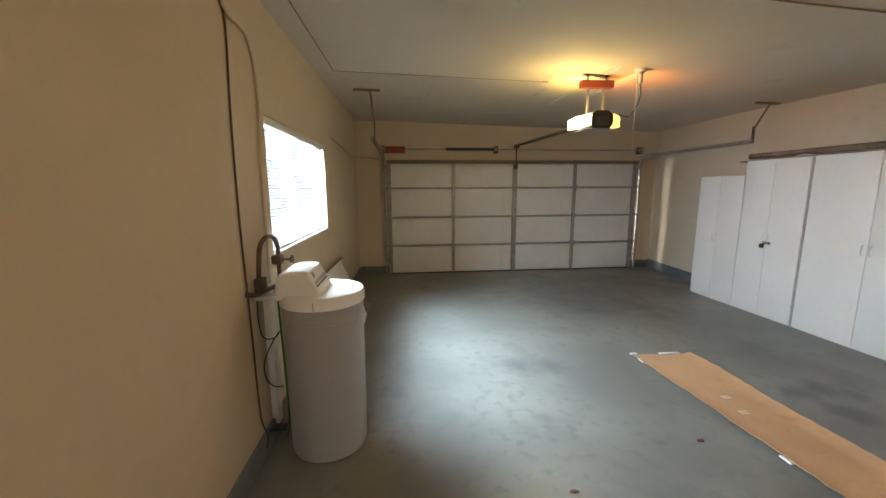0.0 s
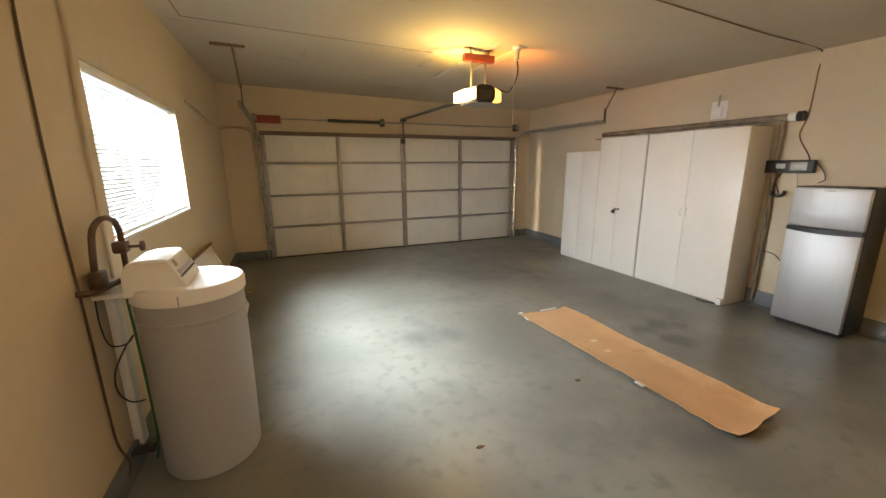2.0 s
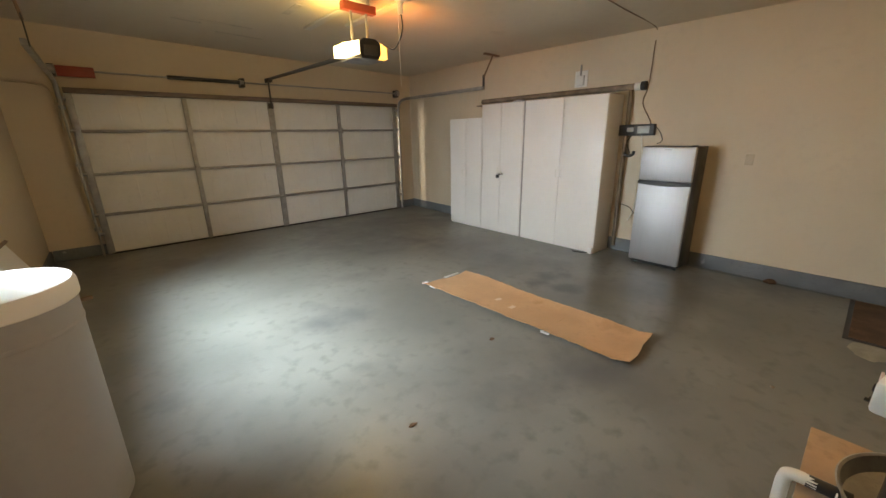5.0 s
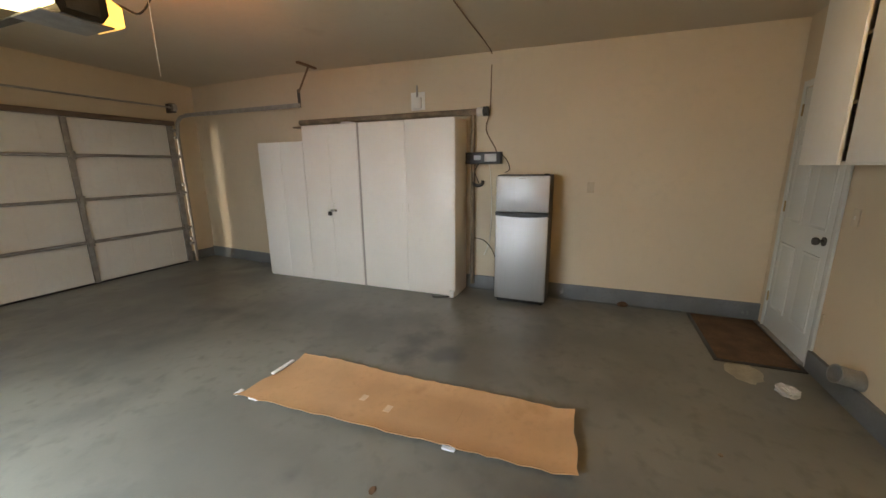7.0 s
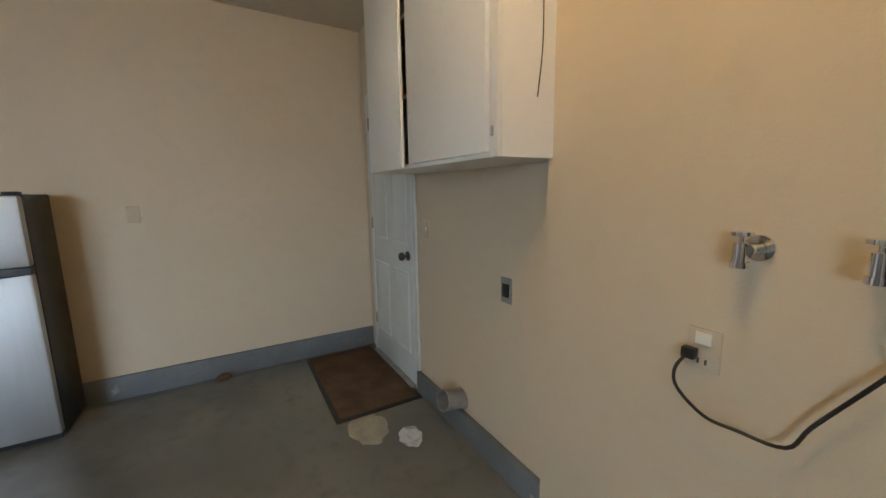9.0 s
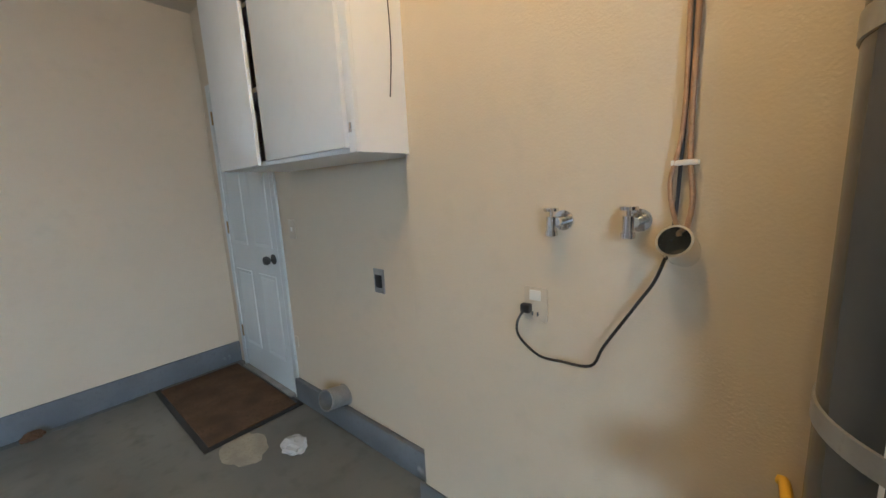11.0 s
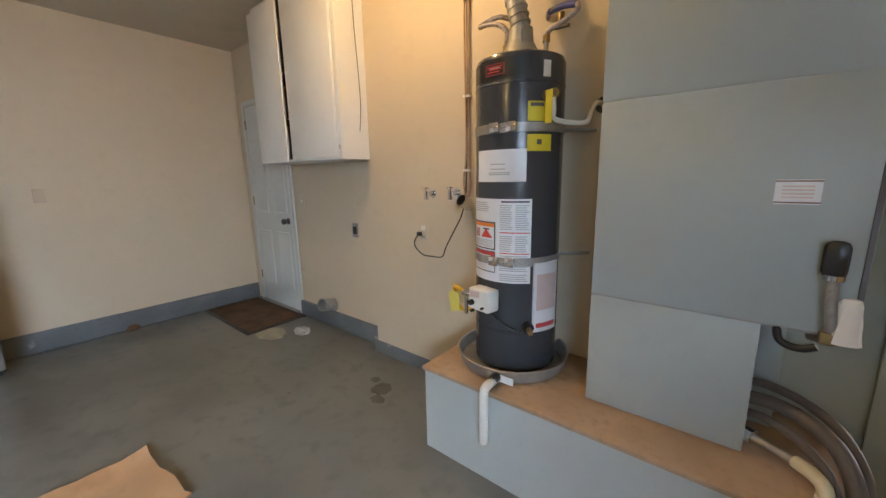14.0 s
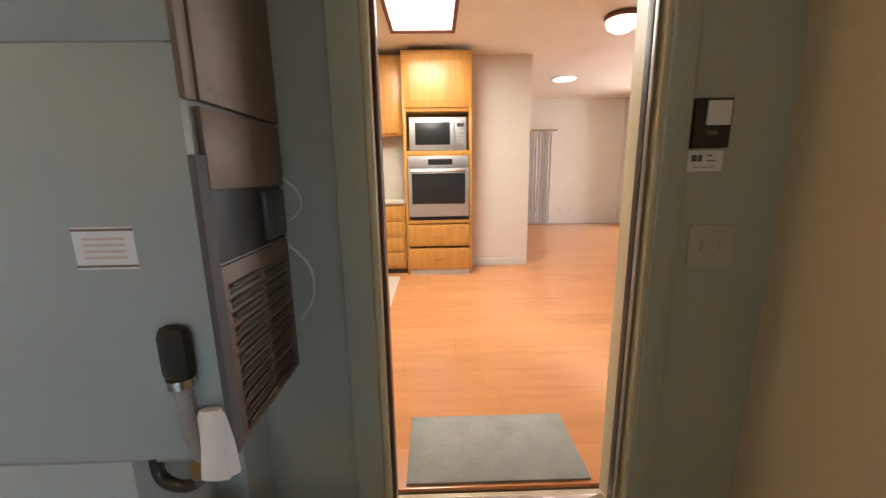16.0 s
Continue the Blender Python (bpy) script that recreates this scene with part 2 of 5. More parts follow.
def see_through(name, colour, clear, rough):
    m = bpy.data.materials.new(name)
    m.use_nodes = True
    nd, ln = m.node_tree.nodes, m.node_tree.links
    b = nd["Principled BSDF"]
    b.inputs["Base Color"].default_value, b.inputs["Roughness"].default_value = (*colour, 1), rough
    t, x = nd.new("ShaderNodeBsdfTransparent" if clear else "ShaderNodeBsdfTranslucent"), nd.new("ShaderNodeMixShader")
    if not clear:
        t.inputs["Color"].default_value = (*colour, 1)
    x.inputs[0].default_value = 0.85 if clear else 0.005
    ln.new(b.outputs[0], x.inputs[1])
    ln.new(t.outputs[0], x.inputs[2])
    ln.new(x.outputs[0], nd["Material Output"].inputs["Surface"])
    return m


GLASS = see_through("window_glass", (0.9, 0.95, 0.95), True, 0.05)
SLAT = see_through("blind_slat", (0.22, 0.21, 0.20), False, 0.12)
FILM = see_through("clear_film", (0.8, 0.8, 0.78), True, 0.15)
FILM.node_tree.nodes["Mix Shader"].inputs[0].default_value = 0.5


# ---- building helpers ----
BASE = {}
ROUND = set()


def box(bm, x0, x1, y0, y1, z0, z1, bevel=0.0):
    if x1 < x0:
        x0, x1 = x1, x0
    if y1 < y0:
        y0, y1 = y1, y0
    if z1 < z0:
        z0, z1 = z1, z0
    v = bmesh.ops.create_cube(bm, size=1)["verts"]
    for p in v:
        p.co = Vector(((x0 + x1) / 2 + p.co.x * (x1 - x0), (y0 + y1) / 2 + p.co.y * (y1 - y0), (z0 + z1) / 2 + p.co.z * (z1 - z0)))
    if bevel:
        edges = list({e for p in v for e in p.link_edges})
        bmesh.ops.bevel(bm, geom=edges, offset=bevel, segments=2, profile=0.5, affect="EDGES")
    return bm


def B(*args, bevel=0.0):
    return box(bmesh.new(), *args, bevel=bevel)


def rings(bm, rows, n=32, cap=True):
    """Closed rings of points joined into a skin; rows is a list of lists of n points."""
    vs = [[bm.verts.new(p) for p in r] for r in rows]
    for a, b in zip(vs, vs[1:]):
        for i in range(n):
            bm.faces.new((a[i], a[(i + 1) % n], b[(i + 1) % n], b[i]))
    if cap:
        bm.faces.new(vs[0][::-1])
        bm.faces.new(vs[-1])
    return bm


def lathe(bm, cx, cy, profile, n=32, cap=True):
    """Rings round a standing axis: profile of (radius, z)."""
    return rings(bm, [[(cx + r * math.cos(2 * math.pi * i / n), cy + r * math.sin(2 * math.pi * i / n), z) for i in range(n)] for r, z in profile], n, cap)


def rod(bm, a, b, r, n=10, r2=None):
    a, b = Vector(a), Vector(b)
    q = (b - a).to_track_quat("Z", "Y")
    if n > 5:
        ROUND.add(id(bm))
    rr = (r, r if r2 is None else r2)
    return rings(bm, [[p + q @ Vector((k * math.cos(2 * math.pi * i / n), k * math.sin(2 * math.pi * i / n), 0)) for i in range(n)] for p, k in zip((a, b), rr)], n)


def tube(bm, pts, r, n=8, steps=5):
    """A smooth hose or cable through the points."""
    ROUND.add(id(bm))
    p = [Vector(q) for q in pts]
    path = []
    for i in range(len(p) - 1):
        p0, p1, p2, p3 = p[max(i - 1, 0)], p[i], p[i + 1], p[min(i + 2, len(p) - 1)]
        for k in range(steps):
            t = k / steps
            path.append(0.5 * (2 * p1 + (p2 - p0) * t + (2 * p0 - 5 * p1 + 4 * p2 - p3) * t * t + (3 * p1 - p0 - 3 * p2 + p3) * t ** 3))
    path.append(p[-1])
    rows, side = [], None
    for i, c in enumerate(path):
        d = (path[min(i + 1, len(path) - 1)] - path[max(i - 1, 0)]).normalized()
        if side is None:
            side = d.orthogonal().normalized()
        side = (side - d * side.dot(d)).normalized()
        up = d.cross(side)
        rows.append([c + r * (side * math.cos(2 * math.pi * k / n) + up * math.sin(2 * math.pi * k / n)) for k in range(n)])
    return rings(bm, rows, n)


def T(pts, r, n=8, steps=5):
    return tube(bmesh.new(), pts, r, n, steps)


def R(a, b, r, n=14, r2=None):
    return rod(bmesh.new(), a, b, r, n, r2)


def mesh_of(name, bm, mat):
    bmesh.ops.recalc_face_normals(bm, faces=bm.faces)
    me = bpy.data.meshes.new(name)
    sharp = 55 if id(bm) in ROUND else 24
    ROUND.discard(id(bm))
    bm.to_mesh(me)
    bm.free()
    if mat:
        me.materials.append(mat)
    me.polygons.foreach_set("use_smooth", [True] * len(me.polygons))
    me.set_sharp_from_angle(angle=radians(sharp))
    return me


def thing(name, base, label, category, group=""):
    ob = new(name)
    ob.empty_display_size = 0.1
    ob.location = base
    BASE[ob] = Vector(base)
    return tagged(ob, label, category, group)


def part(name, bm, mat, parent, label=""):
    """One mesh, in the room's own coordinates, under a thing or a part."""
    ob = new(name, mesh_of(name, bm, mat))
    ob.parent = parent
    if parent in BASE:
        ob.location = -BASE[parent]
    if label:
        ob["label"] = label
    return ob


def solo(name, bm, mat, label, category, group=""):
    return tagged(new(name, mesh_of(name, bm, mat)), label, category, group)


def structure(name, bm, mat, label=""):
    return tagged(new(name, mesh_of(name, bm, mat)), label, kind="structure")


# ---- the room ----
XW, XF, YD, YB, YB2 = -0.44, 5.32, 7.52, 0.07, -0.03
XC = 5.47  # the east wall drifts outward towards the garage door
JOG = 3.14


def ceil_z(x, y):
    return 2.60 + 0.026 * (XF - x) + 0.015 * y


def wall_with_hole(name, axis, at, thick, a0, a1, z1, holes, mat, label):
    """A wall along x or y with openings (a, b, low, high) through it."""
    bm = bmesh.new()

    def slab(p, q, lo, hi):
        if q - p < 1e-4 or hi - lo < 1e-4:
            return
        if axis == "x":
            box(bm, p, q, at, at + thick, lo, hi)
        else:
            box(bm, at, at + thick, p, q, lo, hi)
    prev = a0
    for a, b, lo, hi in sorted(holes):
        slab(prev, a, -0.2, z1)
        slab(a, b, -0.2, lo)
        slab(a, b, hi, z1)
        prev = b
    slab(prev, a1, -0.2, z1)
    return structure(name, bm, mat, label)


WIN = (2.93, 4.74, 1.185, 2.10)
HD = (-0.12, 0.59, 0.29, 2.33)
structure("floor", B(XW - 0.2, XF + 0.4, -0.2, YD + 0.3, -0.12, 0), FLOOR, "stained grey concrete garage floor")
bm = bmesh.new()
cs = [(x, y, ceil_z(x, y) + h) for h in (0, 0.1) for x, y in ((XW - 0.2, -0.2), (XF + 0.4, -0.2), (XF + 0.4, YD + 0.3), (XW - 0.2, YD + 0.3))]
v = [bm.verts.new(c) for c in cs]
for f in ((0, 1, 2, 3), (7, 6, 5, 4), (0, 4, 5, 1), (1, 5, 6, 2), (2, 6, 7, 3), (3, 7, 4, 0)):
    bm.faces.new([v[i] for i in f])
structure("ceiling", bm, CEIL, "patched cream drywall garage ceiling")
wall_with_hole("wall_west", "y", XW, -0.14, -0.05, YD + 0.2, 2.9, [WIN], WALL, "cream painted drywall wall with a window")
bm = bmesh.new()
rings(bm, [[(XF, -0.3, z), (XF, 5.66, z), (XC, YD, z), (XC, YD + 0.2, z), (XC + 0.2, YD + 0.2, z), (XC + 0.2, -0.3, z)] for z in (-0.2, 2.9)], 6)
structure("wall_east", bm, WALL, "cream painted drywall wall")
wall_with_hole("wall_north", "x", YD, 0.14, XW, XC + 0.1, 2.9, [(0.14, 5.01, -0.2, 2.13)], WALL, "cream drywall wall round the garage door")
wall_with_hole("wall_south", "x", YB, -0.14, XW, 1.2, 2.9, [HD], WALLG, "grey-green painted wall with the house doorway")
wall_with_hole("wall_south", "x", YB, -0.14, 1.2, JOG, 2.9, [], WALL, "cream drywall wall behind the water heater")
wall_with_hole("wall_south", "x", YB2, -0.14, JOG, XF, 2.9, [], WALL, "cream drywall wall with a side door")
for name, args in (("curb", (XF - 0.025, XF, YB2, 5.66, 0, 0.162)), ("curb", (XW, XW + 0.025, YB, YD, 0, 0.146)),
                   ("curb", (JOG, 4.36, YB2, YB2 + 0.03, 0, 0.146)), ("curb", (2.17, JOG + 0.03, YB, YB + 0.012, 0, 0.095)),
                   ("curb", (XW + 0.03, 0.12, YD - 0.03, YD, 0, 0.146)), ("curb", (5.03, XC - 0.02, YD - 0.03, YD, 0, 0.146))):
    structure(name, B(*args, bevel=0.006), CURB, "grey painted concrete curb")



bm = bmesh.new()
rings(bm, [[(XF - 0.025, 5.66, z), (XF + 0.01, 5.66, z), (XC + 0.01, YD, z), (XC - 0.025, YD, z)] for z in (0, 0.162)], 4)
structure("curb", bm, CURB, "grey painted concrete curb")


# ---- doorstep, seams and patches ----
structure("step", B(XW, 0.69, YB, 0.40, 0, 0.155, bevel=0.006), STEP, "worn beige concrete step below the house door")
for k, (a, b, c, d) in enumerate(((-0.25, -0.24, 2.2, 4.47), (-0.25, 1.98, 4.46, 4.47), (1.95, 2.02, 4.44, 4.48))):
    h = ceil_z((a + b) / 2, (c + d) / 2)
    bm = bmesh.new()
    cs = [(x, y, ceil_z(x, y) + e) for e in (-0.002, 0.004) for x, y in ((a, c), (b, c), (b, d), (a, d))]
    v = [bm.verts.new(q) for q in cs]
    for f in ((3, 2, 1, 0), (4, 5, 6, 7), (0, 1, 5, 4), (1, 2, 6, 5), (2, 3, 7, 6), (3, 0, 4, 7)):
        bm.faces.new([v[q] for q in f])
    structure("ceiling_seam", bm, WOOD, "dark crack of a drywall seam")


def ceiling_patch(x0, x1, y0, y1, mat):
    bm = bmesh.new()
    cs = [(x, y, ceil_z(x, y) + e) for e in (-0.003, 0.004) for x, y in ((x0, y0), (x1, y0), (x1, y1), (x0, y1))]
    v = [bm.verts.new(q) for q in cs]
    for f in ((3, 2, 1, 0), (4, 5, 6, 7), (0, 1, 5, 4), (1, 2, 6, 5), (2, 3, 7, 6), (3, 0, 4, 7)):
        bm.faces.new([v[q] for q in f])
    structure("ceiling_patch", bm, mat, "rough tape patch on the ceiling")


for a in ((0.75, 0.79, 4.9, 5.35), (0.25, 0.72, 5.5, 5.515), (1.45, 2.0, 5.95, 5.97), (1.7, 2.25, 6.4, 6.43), (2.05, 2.12, 4.7, 5.1), (1.2, 1.5, 6.1, 6.13)):
    ceiling_patch(*a, PATCH)


# ---- window ----
def window():
    w = tagged(thing("window_1", (XW, 3.84, 1.18), "window with closed-down white blinds, blown out by daylight", "window"), kind="structure")
    y0, y1, z0, z1 = WIN
    for args in ((y0, y1, z0, z0 + 0.03), (y0, y1, z1 - 0.03, z1), (y0, y0 + 0.03, z0 + 0.03, z1 - 0.03), (y1 - 0.03, y1, z0 + 0.03, z1 - 0.03),
                 (3.82, 3.86, z0 + 0.03, z1 - 0.03)):
        part("window_frame", B(XW - 0.13, XW - 0.09, *args, bevel=0.004), WHITE, w)
    part("window_sill", B(XW - 0.12, XW + 0.012, y0, y1, z0 - 0.012, z0 + 0.006, bevel=0.003), WHITE, w)
    for a, b in ((y0 + 0.03, 3.82), (3.86, y1 - 0.03)):
        pane = part("pane", B(XW - 0.113, XW - 0.108, a, b, z0 + 0.03, z1 - 0.03), GLASS, w)
        pane.visible_shadow = False
    bl = thing("window_blind", (XW, 3.84, 1.2), "white horizontal slat blind let down over the window", "blind")
    part("headrail", B(XW - 0.05, XW - 0.005, y0 + 0.01, y1 - 0.01, z1 - 0.045, z1 - 0.002, bevel=0.004), TANKW, bl)
    part("bottom_rail", B(XW - 0.045, XW - 0.015, y0 + 0.015, y1 - 0.015, z0 + 0.012, z0 + 0.028, bevel=0.003), WHITE, bl)
    first = None
    n = 35
    for k in range(n):
        z = z0 + 0.04 + k * (z1 - z0 - 0.095) / (n - 1)
        if first is None:
            bm = bmesh.new()
            t = radians(42)
            rows = []
            for yy in (y0 + 0.015, y1 - 0.015):
                r = []
                for u, h in ((-0.0125, 0), (0, 0.0025), (0.0125, 0), (0.0125, 0.0006), (0, 0.0031), (-0.0125, 0.0006)):
                    r.append((XW - 0.03 + u * math.cos(t) + h * math.sin(t), yy, -u * math.sin(t) + h * math.cos(t)))
                rows.append(r)
            rings(bm, rows, 6)
            first = part("slat", bm, SLAT, bl)
            first.location.z += z
            zz = z
        else:
            o = new("slat", first.data)
            o.parent = bl
            o.location = first.location + Vector((0, 0, z - zz))
    for y in (y0 + 0.2, 3.84, y1 - 0.2):
        part("cord", R((XW - 0.03, y, z0 + 0.02), (XW - 0.03, y, z1 - 0.04), 0.0012, 6), WHITE, bl)


window()


# ---- garage door ----
def garage_door():
    d = thing("garage_door", (2.58, 7.47, 0), "closed white sectional garage door with grey steel struts", "garage door")
    zs = [0.0, 0.55, 1.09, 1.635, 2.12]
    xs = [0.16, 1.37, 2.56, 3.76, 4.99]
    for i in range(4):
        for j in range(4):
            p = part("panel", B(xs[j] + 0.003, xs[j + 1] - 0.003, 7.46, 7.50, zs[i] + 0.004, zs[i + 1] - 0.004, bevel=0.004), GDOOR, d)
            for k in (0.12, 0.37, 0.55, 0.80):
                cx = xs[j] + (xs[j + 1] - xs[j]) * k
                part("ridge", B(cx, cx + 0.02, 7.4575, 7.461, zs[i] + 0.11, zs[i + 1] - 0.10, bevel=0.001), GDOOR, p)
    for z in zs[1:4]:
        part("strut", B(0.15, 5.0, 7.40, 7.459, z - 0.018, z + 0.018, bevel=0.006), GRAIL, d)
    part("strut", B(0.13, 5.02, 7.36, 7.458, 2.085, 2.145, bevel=0.006), BRONZE, d, "rusty brown top strut")
    for j, x in enumerate(xs):
        w = 0.04 if j in (0, 4) else (0.045 if j == 2 else 0.03)
        part("stile", B(x - w, x + w, 7.43, 7.459, 0.01, 2.08, bevel=0.004), GRAIL, d)
        for z in zs[1:4]:
            part("hinge", B(x - 0.03, x + 0.03, 7.385, 7.402, z - 0.05, z + 0.05, bevel=0.004), GRAIL, d)
    part("lock_plate", B(2.52, 2.60, 7.40, 7.43, 1.98, 2.06, bevel=0.005), DARK, d)
    part("bottom_seal", B(0.15, 5.0, 7.44, 7.50, 0.0, 0.02), BLACK, d)
    for x in (0.11, 5.03):
        for z in (0.3, 0.56, 1.10, 1.64, 2.02):
            part("roller", R((x - 0.03, 7.40, z), (x + 0.03, 7.40, z), 0.022, 12), GRAIL, d)


garage_door()


def door_track(x, side):
    t = thing("door_track", (x, 7.4, 0), "galvanised steel garage door track with a ceiling hanger", "door track", "garage door tracks")
    part("upright", B(x - 0.012, x + 0.012, 7.37, 7.42, 0.0, 1.98, bevel=0.003), GRAIL, t)
    part("curve", T([(x, 7.395, 1.97), (x, 7.37, 2.12), (x, 7.28, 2.20), (x, 7.12, 2.225)], 0.026, 8), GRAIL, t)
    part("horizontal_rail", B(x - 0.02, x + 0.02, 5.03, 7.14, 2.20, 2.25, bevel=0.004), GRAIL, t)
    xc = x + side * 0.02
    yc = 5.16 if side < 0 else 4.85
    h = ceil_z(xc, yc)
    part("hanger", B(x + 0.022, x + 0.03, 5.03, 5.07, 2.20, 2.42), DARK, t, "dark steel hanger strap")
    part("brace", R((x + 0.026, 5.05, 2.38), (xc, yc, h), 0.012, 6), WOOD, t, "rusty steel strap")
    part("ceiling_angle", B(xc - 0.2, xc + 0.12, yc - 0.02, yc + 0.02, h - 0.022, h + 0.002), WOOD, t, "rusty steel angle")
    for z in (0.35, 1.2, 1.9):
        part("bracket", B(x - 0.03, x + 0.03, 7.41, YD, z, z + 0.04, bevel=0.003), GRAIL, t)
    return t


door_track(0.08, -1)
door_track(5.07, 1)


def torsion_spring():
    t = thing("torsion_spring", (2.58, 7.42, 2.34), "torsion spring shaft with red end cone above the garage door", "spring")
    y, z = 7.40, 2.345
    part("shaft", R((0.0, y, z), (5.1, y, z), 0.012, 10), GRAIL, t)
    part("spring", R((1.22, y, z), (2.15, y, z), 0.027, 14), BLACK, t, "black oiled spring coil")
    part("end_cone", R((2.14, y, z), (2.20, y, z), 0.04, 14, 0.03), GRAIL, t)
    part("red_drum", B(0.12, 0.47, y - 0.03, y + 0.03, z - 0.075, z + 0.045, bevel=0.008), RED, t, "red painted steel bracket")
    for x in (0.08, 2.18, 5.06):
        part("bearing_plate", B(x - 0.03, x + 0.03, y - 0.02, YD, z - 0.07, z + 0.06, bevel=0.004), DARK, t)
    for x in (0.08, 5.06):
        part("cable_drum", R((x - 0.03, y, z), (x + 0.03, y, z), 0.055, 16), GRAIL, t)


torsion_spring()


# ---- opener ----
def opener():
    h = ceil_z(2.4, 4.2)
    op = thing("garage_door_opener", (2.36, 4.05, 2.2), "black garage door opener with lit yellow lenses under the ceiling", "garage door opener")
    bm = bmesh.new()
    prof = [(2.25, 2.235), (2.27, 2.19), (2.44, 2.19), (2.47, 2.235), (2.47, 2.32), (2.42, 2.355), (2.30, 2.355), (2.25, 2.32)]
    rings(bm, [[(x, yy, z) for x, z in prof] for yy in (3.90, 4.20)], 8)
    part("body", bm, BLACK, op)
    part("motor_cover", B(2.29, 2.43, 3.89, 3.902, 2.215, 2.30, bevel=0.004), DARK, op)
    part("underside", B(2.20, 2.50, 3.92, 4.18, 2.182, 2.192, bevel=0.003), GRAIL, op)
    bm = bmesh.new()
    rings(bm, [[(2.252, a, b) for a, b in ((3.90, 2.22), (4.18, 2.22), (4.18, 2.33), (3.90, 2.33))], [(2.13, a, b) for a, b in ((3.92, 2.205), (4.16, 2.205), (4.16, 2.30), (3.92, 2.30))]], 4)
    part("lens", bm, LAMPGLOW, op, "glowing yellow lens")
    bm = bmesh.new()
    rings(bm, [[(2.468, a, b) for a, b in ((3.90, 2.22), (4.18, 2.22), (4.18, 2.33), (3.90, 2.33))], [(2.55, a, b) for a, b in ((3.92, 2.205), (4.16, 2.205), (4.16, 2.30), (3.92, 2.30))]], 4)
    part("lens", bm, LAMPAMBER, op, "glowing amber lens")
    for x in (2.30, 2.46):
        part("strap", B(x - 0.012, x + 0.012, 4.10, 4.106, 2.34, h - 0.06, bevel=0.001), GRAIL, op)
    part("crossbar", B(2.22, 2.56, 4.08, 4.15, h - 0.13, h - 0.06, bevel=0.004), RED, op, "red steel mounting angle")
    for x in (2.30, 2.50):
        part("hanger", B(x - 0.01, x + 0.01, 4.11, 4.13, h - 0.07, h + 0.003), GRAIL, op)
    part("rail", rod(bmesh.new(), (2.36, 4.15, 2.27), (2.52, 7.30, 2.40), 0.022, 4), DARK, op)
    part("arm", rod(bmesh.new(), (2.51, 7.22, 2.38), (2.56, 7.38, 2.03), 0.012, 6), DARK, op)
    part("trolley", B(2.48, 2.55, 7.15, 7.30, 2.35, 2.41, bevel=0.005), DARK, op)


opener()
for x, y0, y1 in ((2.46, 3.85, 5.45), (2.76, 3.85, 5.0)):
    h = ceil_z(x, y1)
    o = solo("ceiling_board", B(x - 0.045, x + 0.045, y0, y1, h - 0.025, h + 0.012, bevel=0.003), CEILBOARD, "white painted board screwed to the ceiling", "board", "ceiling boards")


def ceiling_outlet():
    x, y = 2.70, 3.88
    h = ceil_z(x, y)
    o = thing("ceiling_outlet", (x, y, h), "white ceiling lampholder with an adapter plugged in", "outlet")
    part("base", lathe(bmesh.new(), x, y, [(0.055, h + 0.002), (0.055, h - 0.012), (0.03, h - 0.03), (0.028, h - 0.05)], 20), WHITE, o)
    part("adapter", lathe(bmesh.new(), x, y, [(0.022, h - 0.05), (0.026, h - 0.06), (0.026, h - 0.11), (0.02, h - 0.13)], 16), PVC, o)
    c = tagged(new("power_cord", mesh_of("power_cord", T([(x, y, h - 0.12), (x + 0.015, y, h - 0.22), (x, y + 0.02, h - 0.32), (2.64, y + 0.05, h - 0.42), (2.56, y + 0.08, h - 0.40), (2.46, y + 0.1, 2.33)], 0.006), BLACK)),
               "black power cord looping from outlet to the opener", "cable")
    solo("pull_string", R((x - 0.03, y, h), (x - 0.03, y, 1.98), 0.0025, 6), PVC, "thin white string hanging from the ceiling", "string")


ceiling_outlet()


# ---- storage cabinets ----
def tall_cabinet(y0, y1, h, split, hz, label, front=4.90, lock=False):
    c = thing("storage_cabinet", (5.1, (y0 + y1) / 2, 0), label, "cabinet", "storage cabinets")
    part("side_panel", B(front + 0.02, 5.29, y0, y0 + 0.018, 0.0, h, bevel=0.001), MELAMINE, c)
    part("side_panel", B(front + 0.02, 5.29, y1 - 0.018, y1, 0.0, h, bevel=0.001), MELAMINE, c)
    part("top", B(front + 0.02, 5.29, y0 + 0.018, y1 - 0.018, h - 0.018, h), MELAMINE, c)
    part("bottom", B(front + 0.02, 5.29, y0 + 0.018, y1 - 0.018, 0.0, 0.03), MELAMINE, c)
    part("back", B(5.28, 5.29, y0 + 0.018, y1 - 0.018, 0.03, h - 0.018), MELAMINE, c)
    for a, b, side in ((y0, split, 1), (split, y1, -1)):
        d = part("door", B(front, front + 0.018, a + 0.002, b - 0.002, 0.02, h - 0.002, bevel=0.002), MELAMINE, c)
        hy = (b - 0.035) if side == 1 else (a + 0.035)
        part("handle", T([(front + 0.002, hy, hz), (front - 0.022, hy, hz + 0.008), (front - 0.022, hy, hz + 0.082), (front + 0.002, hy, hz + 0.09)], 0.0045, 6, 3), PVC, d)
        if lock and side == 1:
            part("hasp", B(front - 0.006, front + 0.001, hy - 0.03, hy + 0.07, hz - 0.01, hz + 0.02, bevel=0.002), CHROME, d)
            part("padlock", B(front - 0.03, front - 0.006, hy + 0.04, hy + 0.09, hz - 0.06, hz - 0.01, bevel=0.006), BLACK, d)
    return c


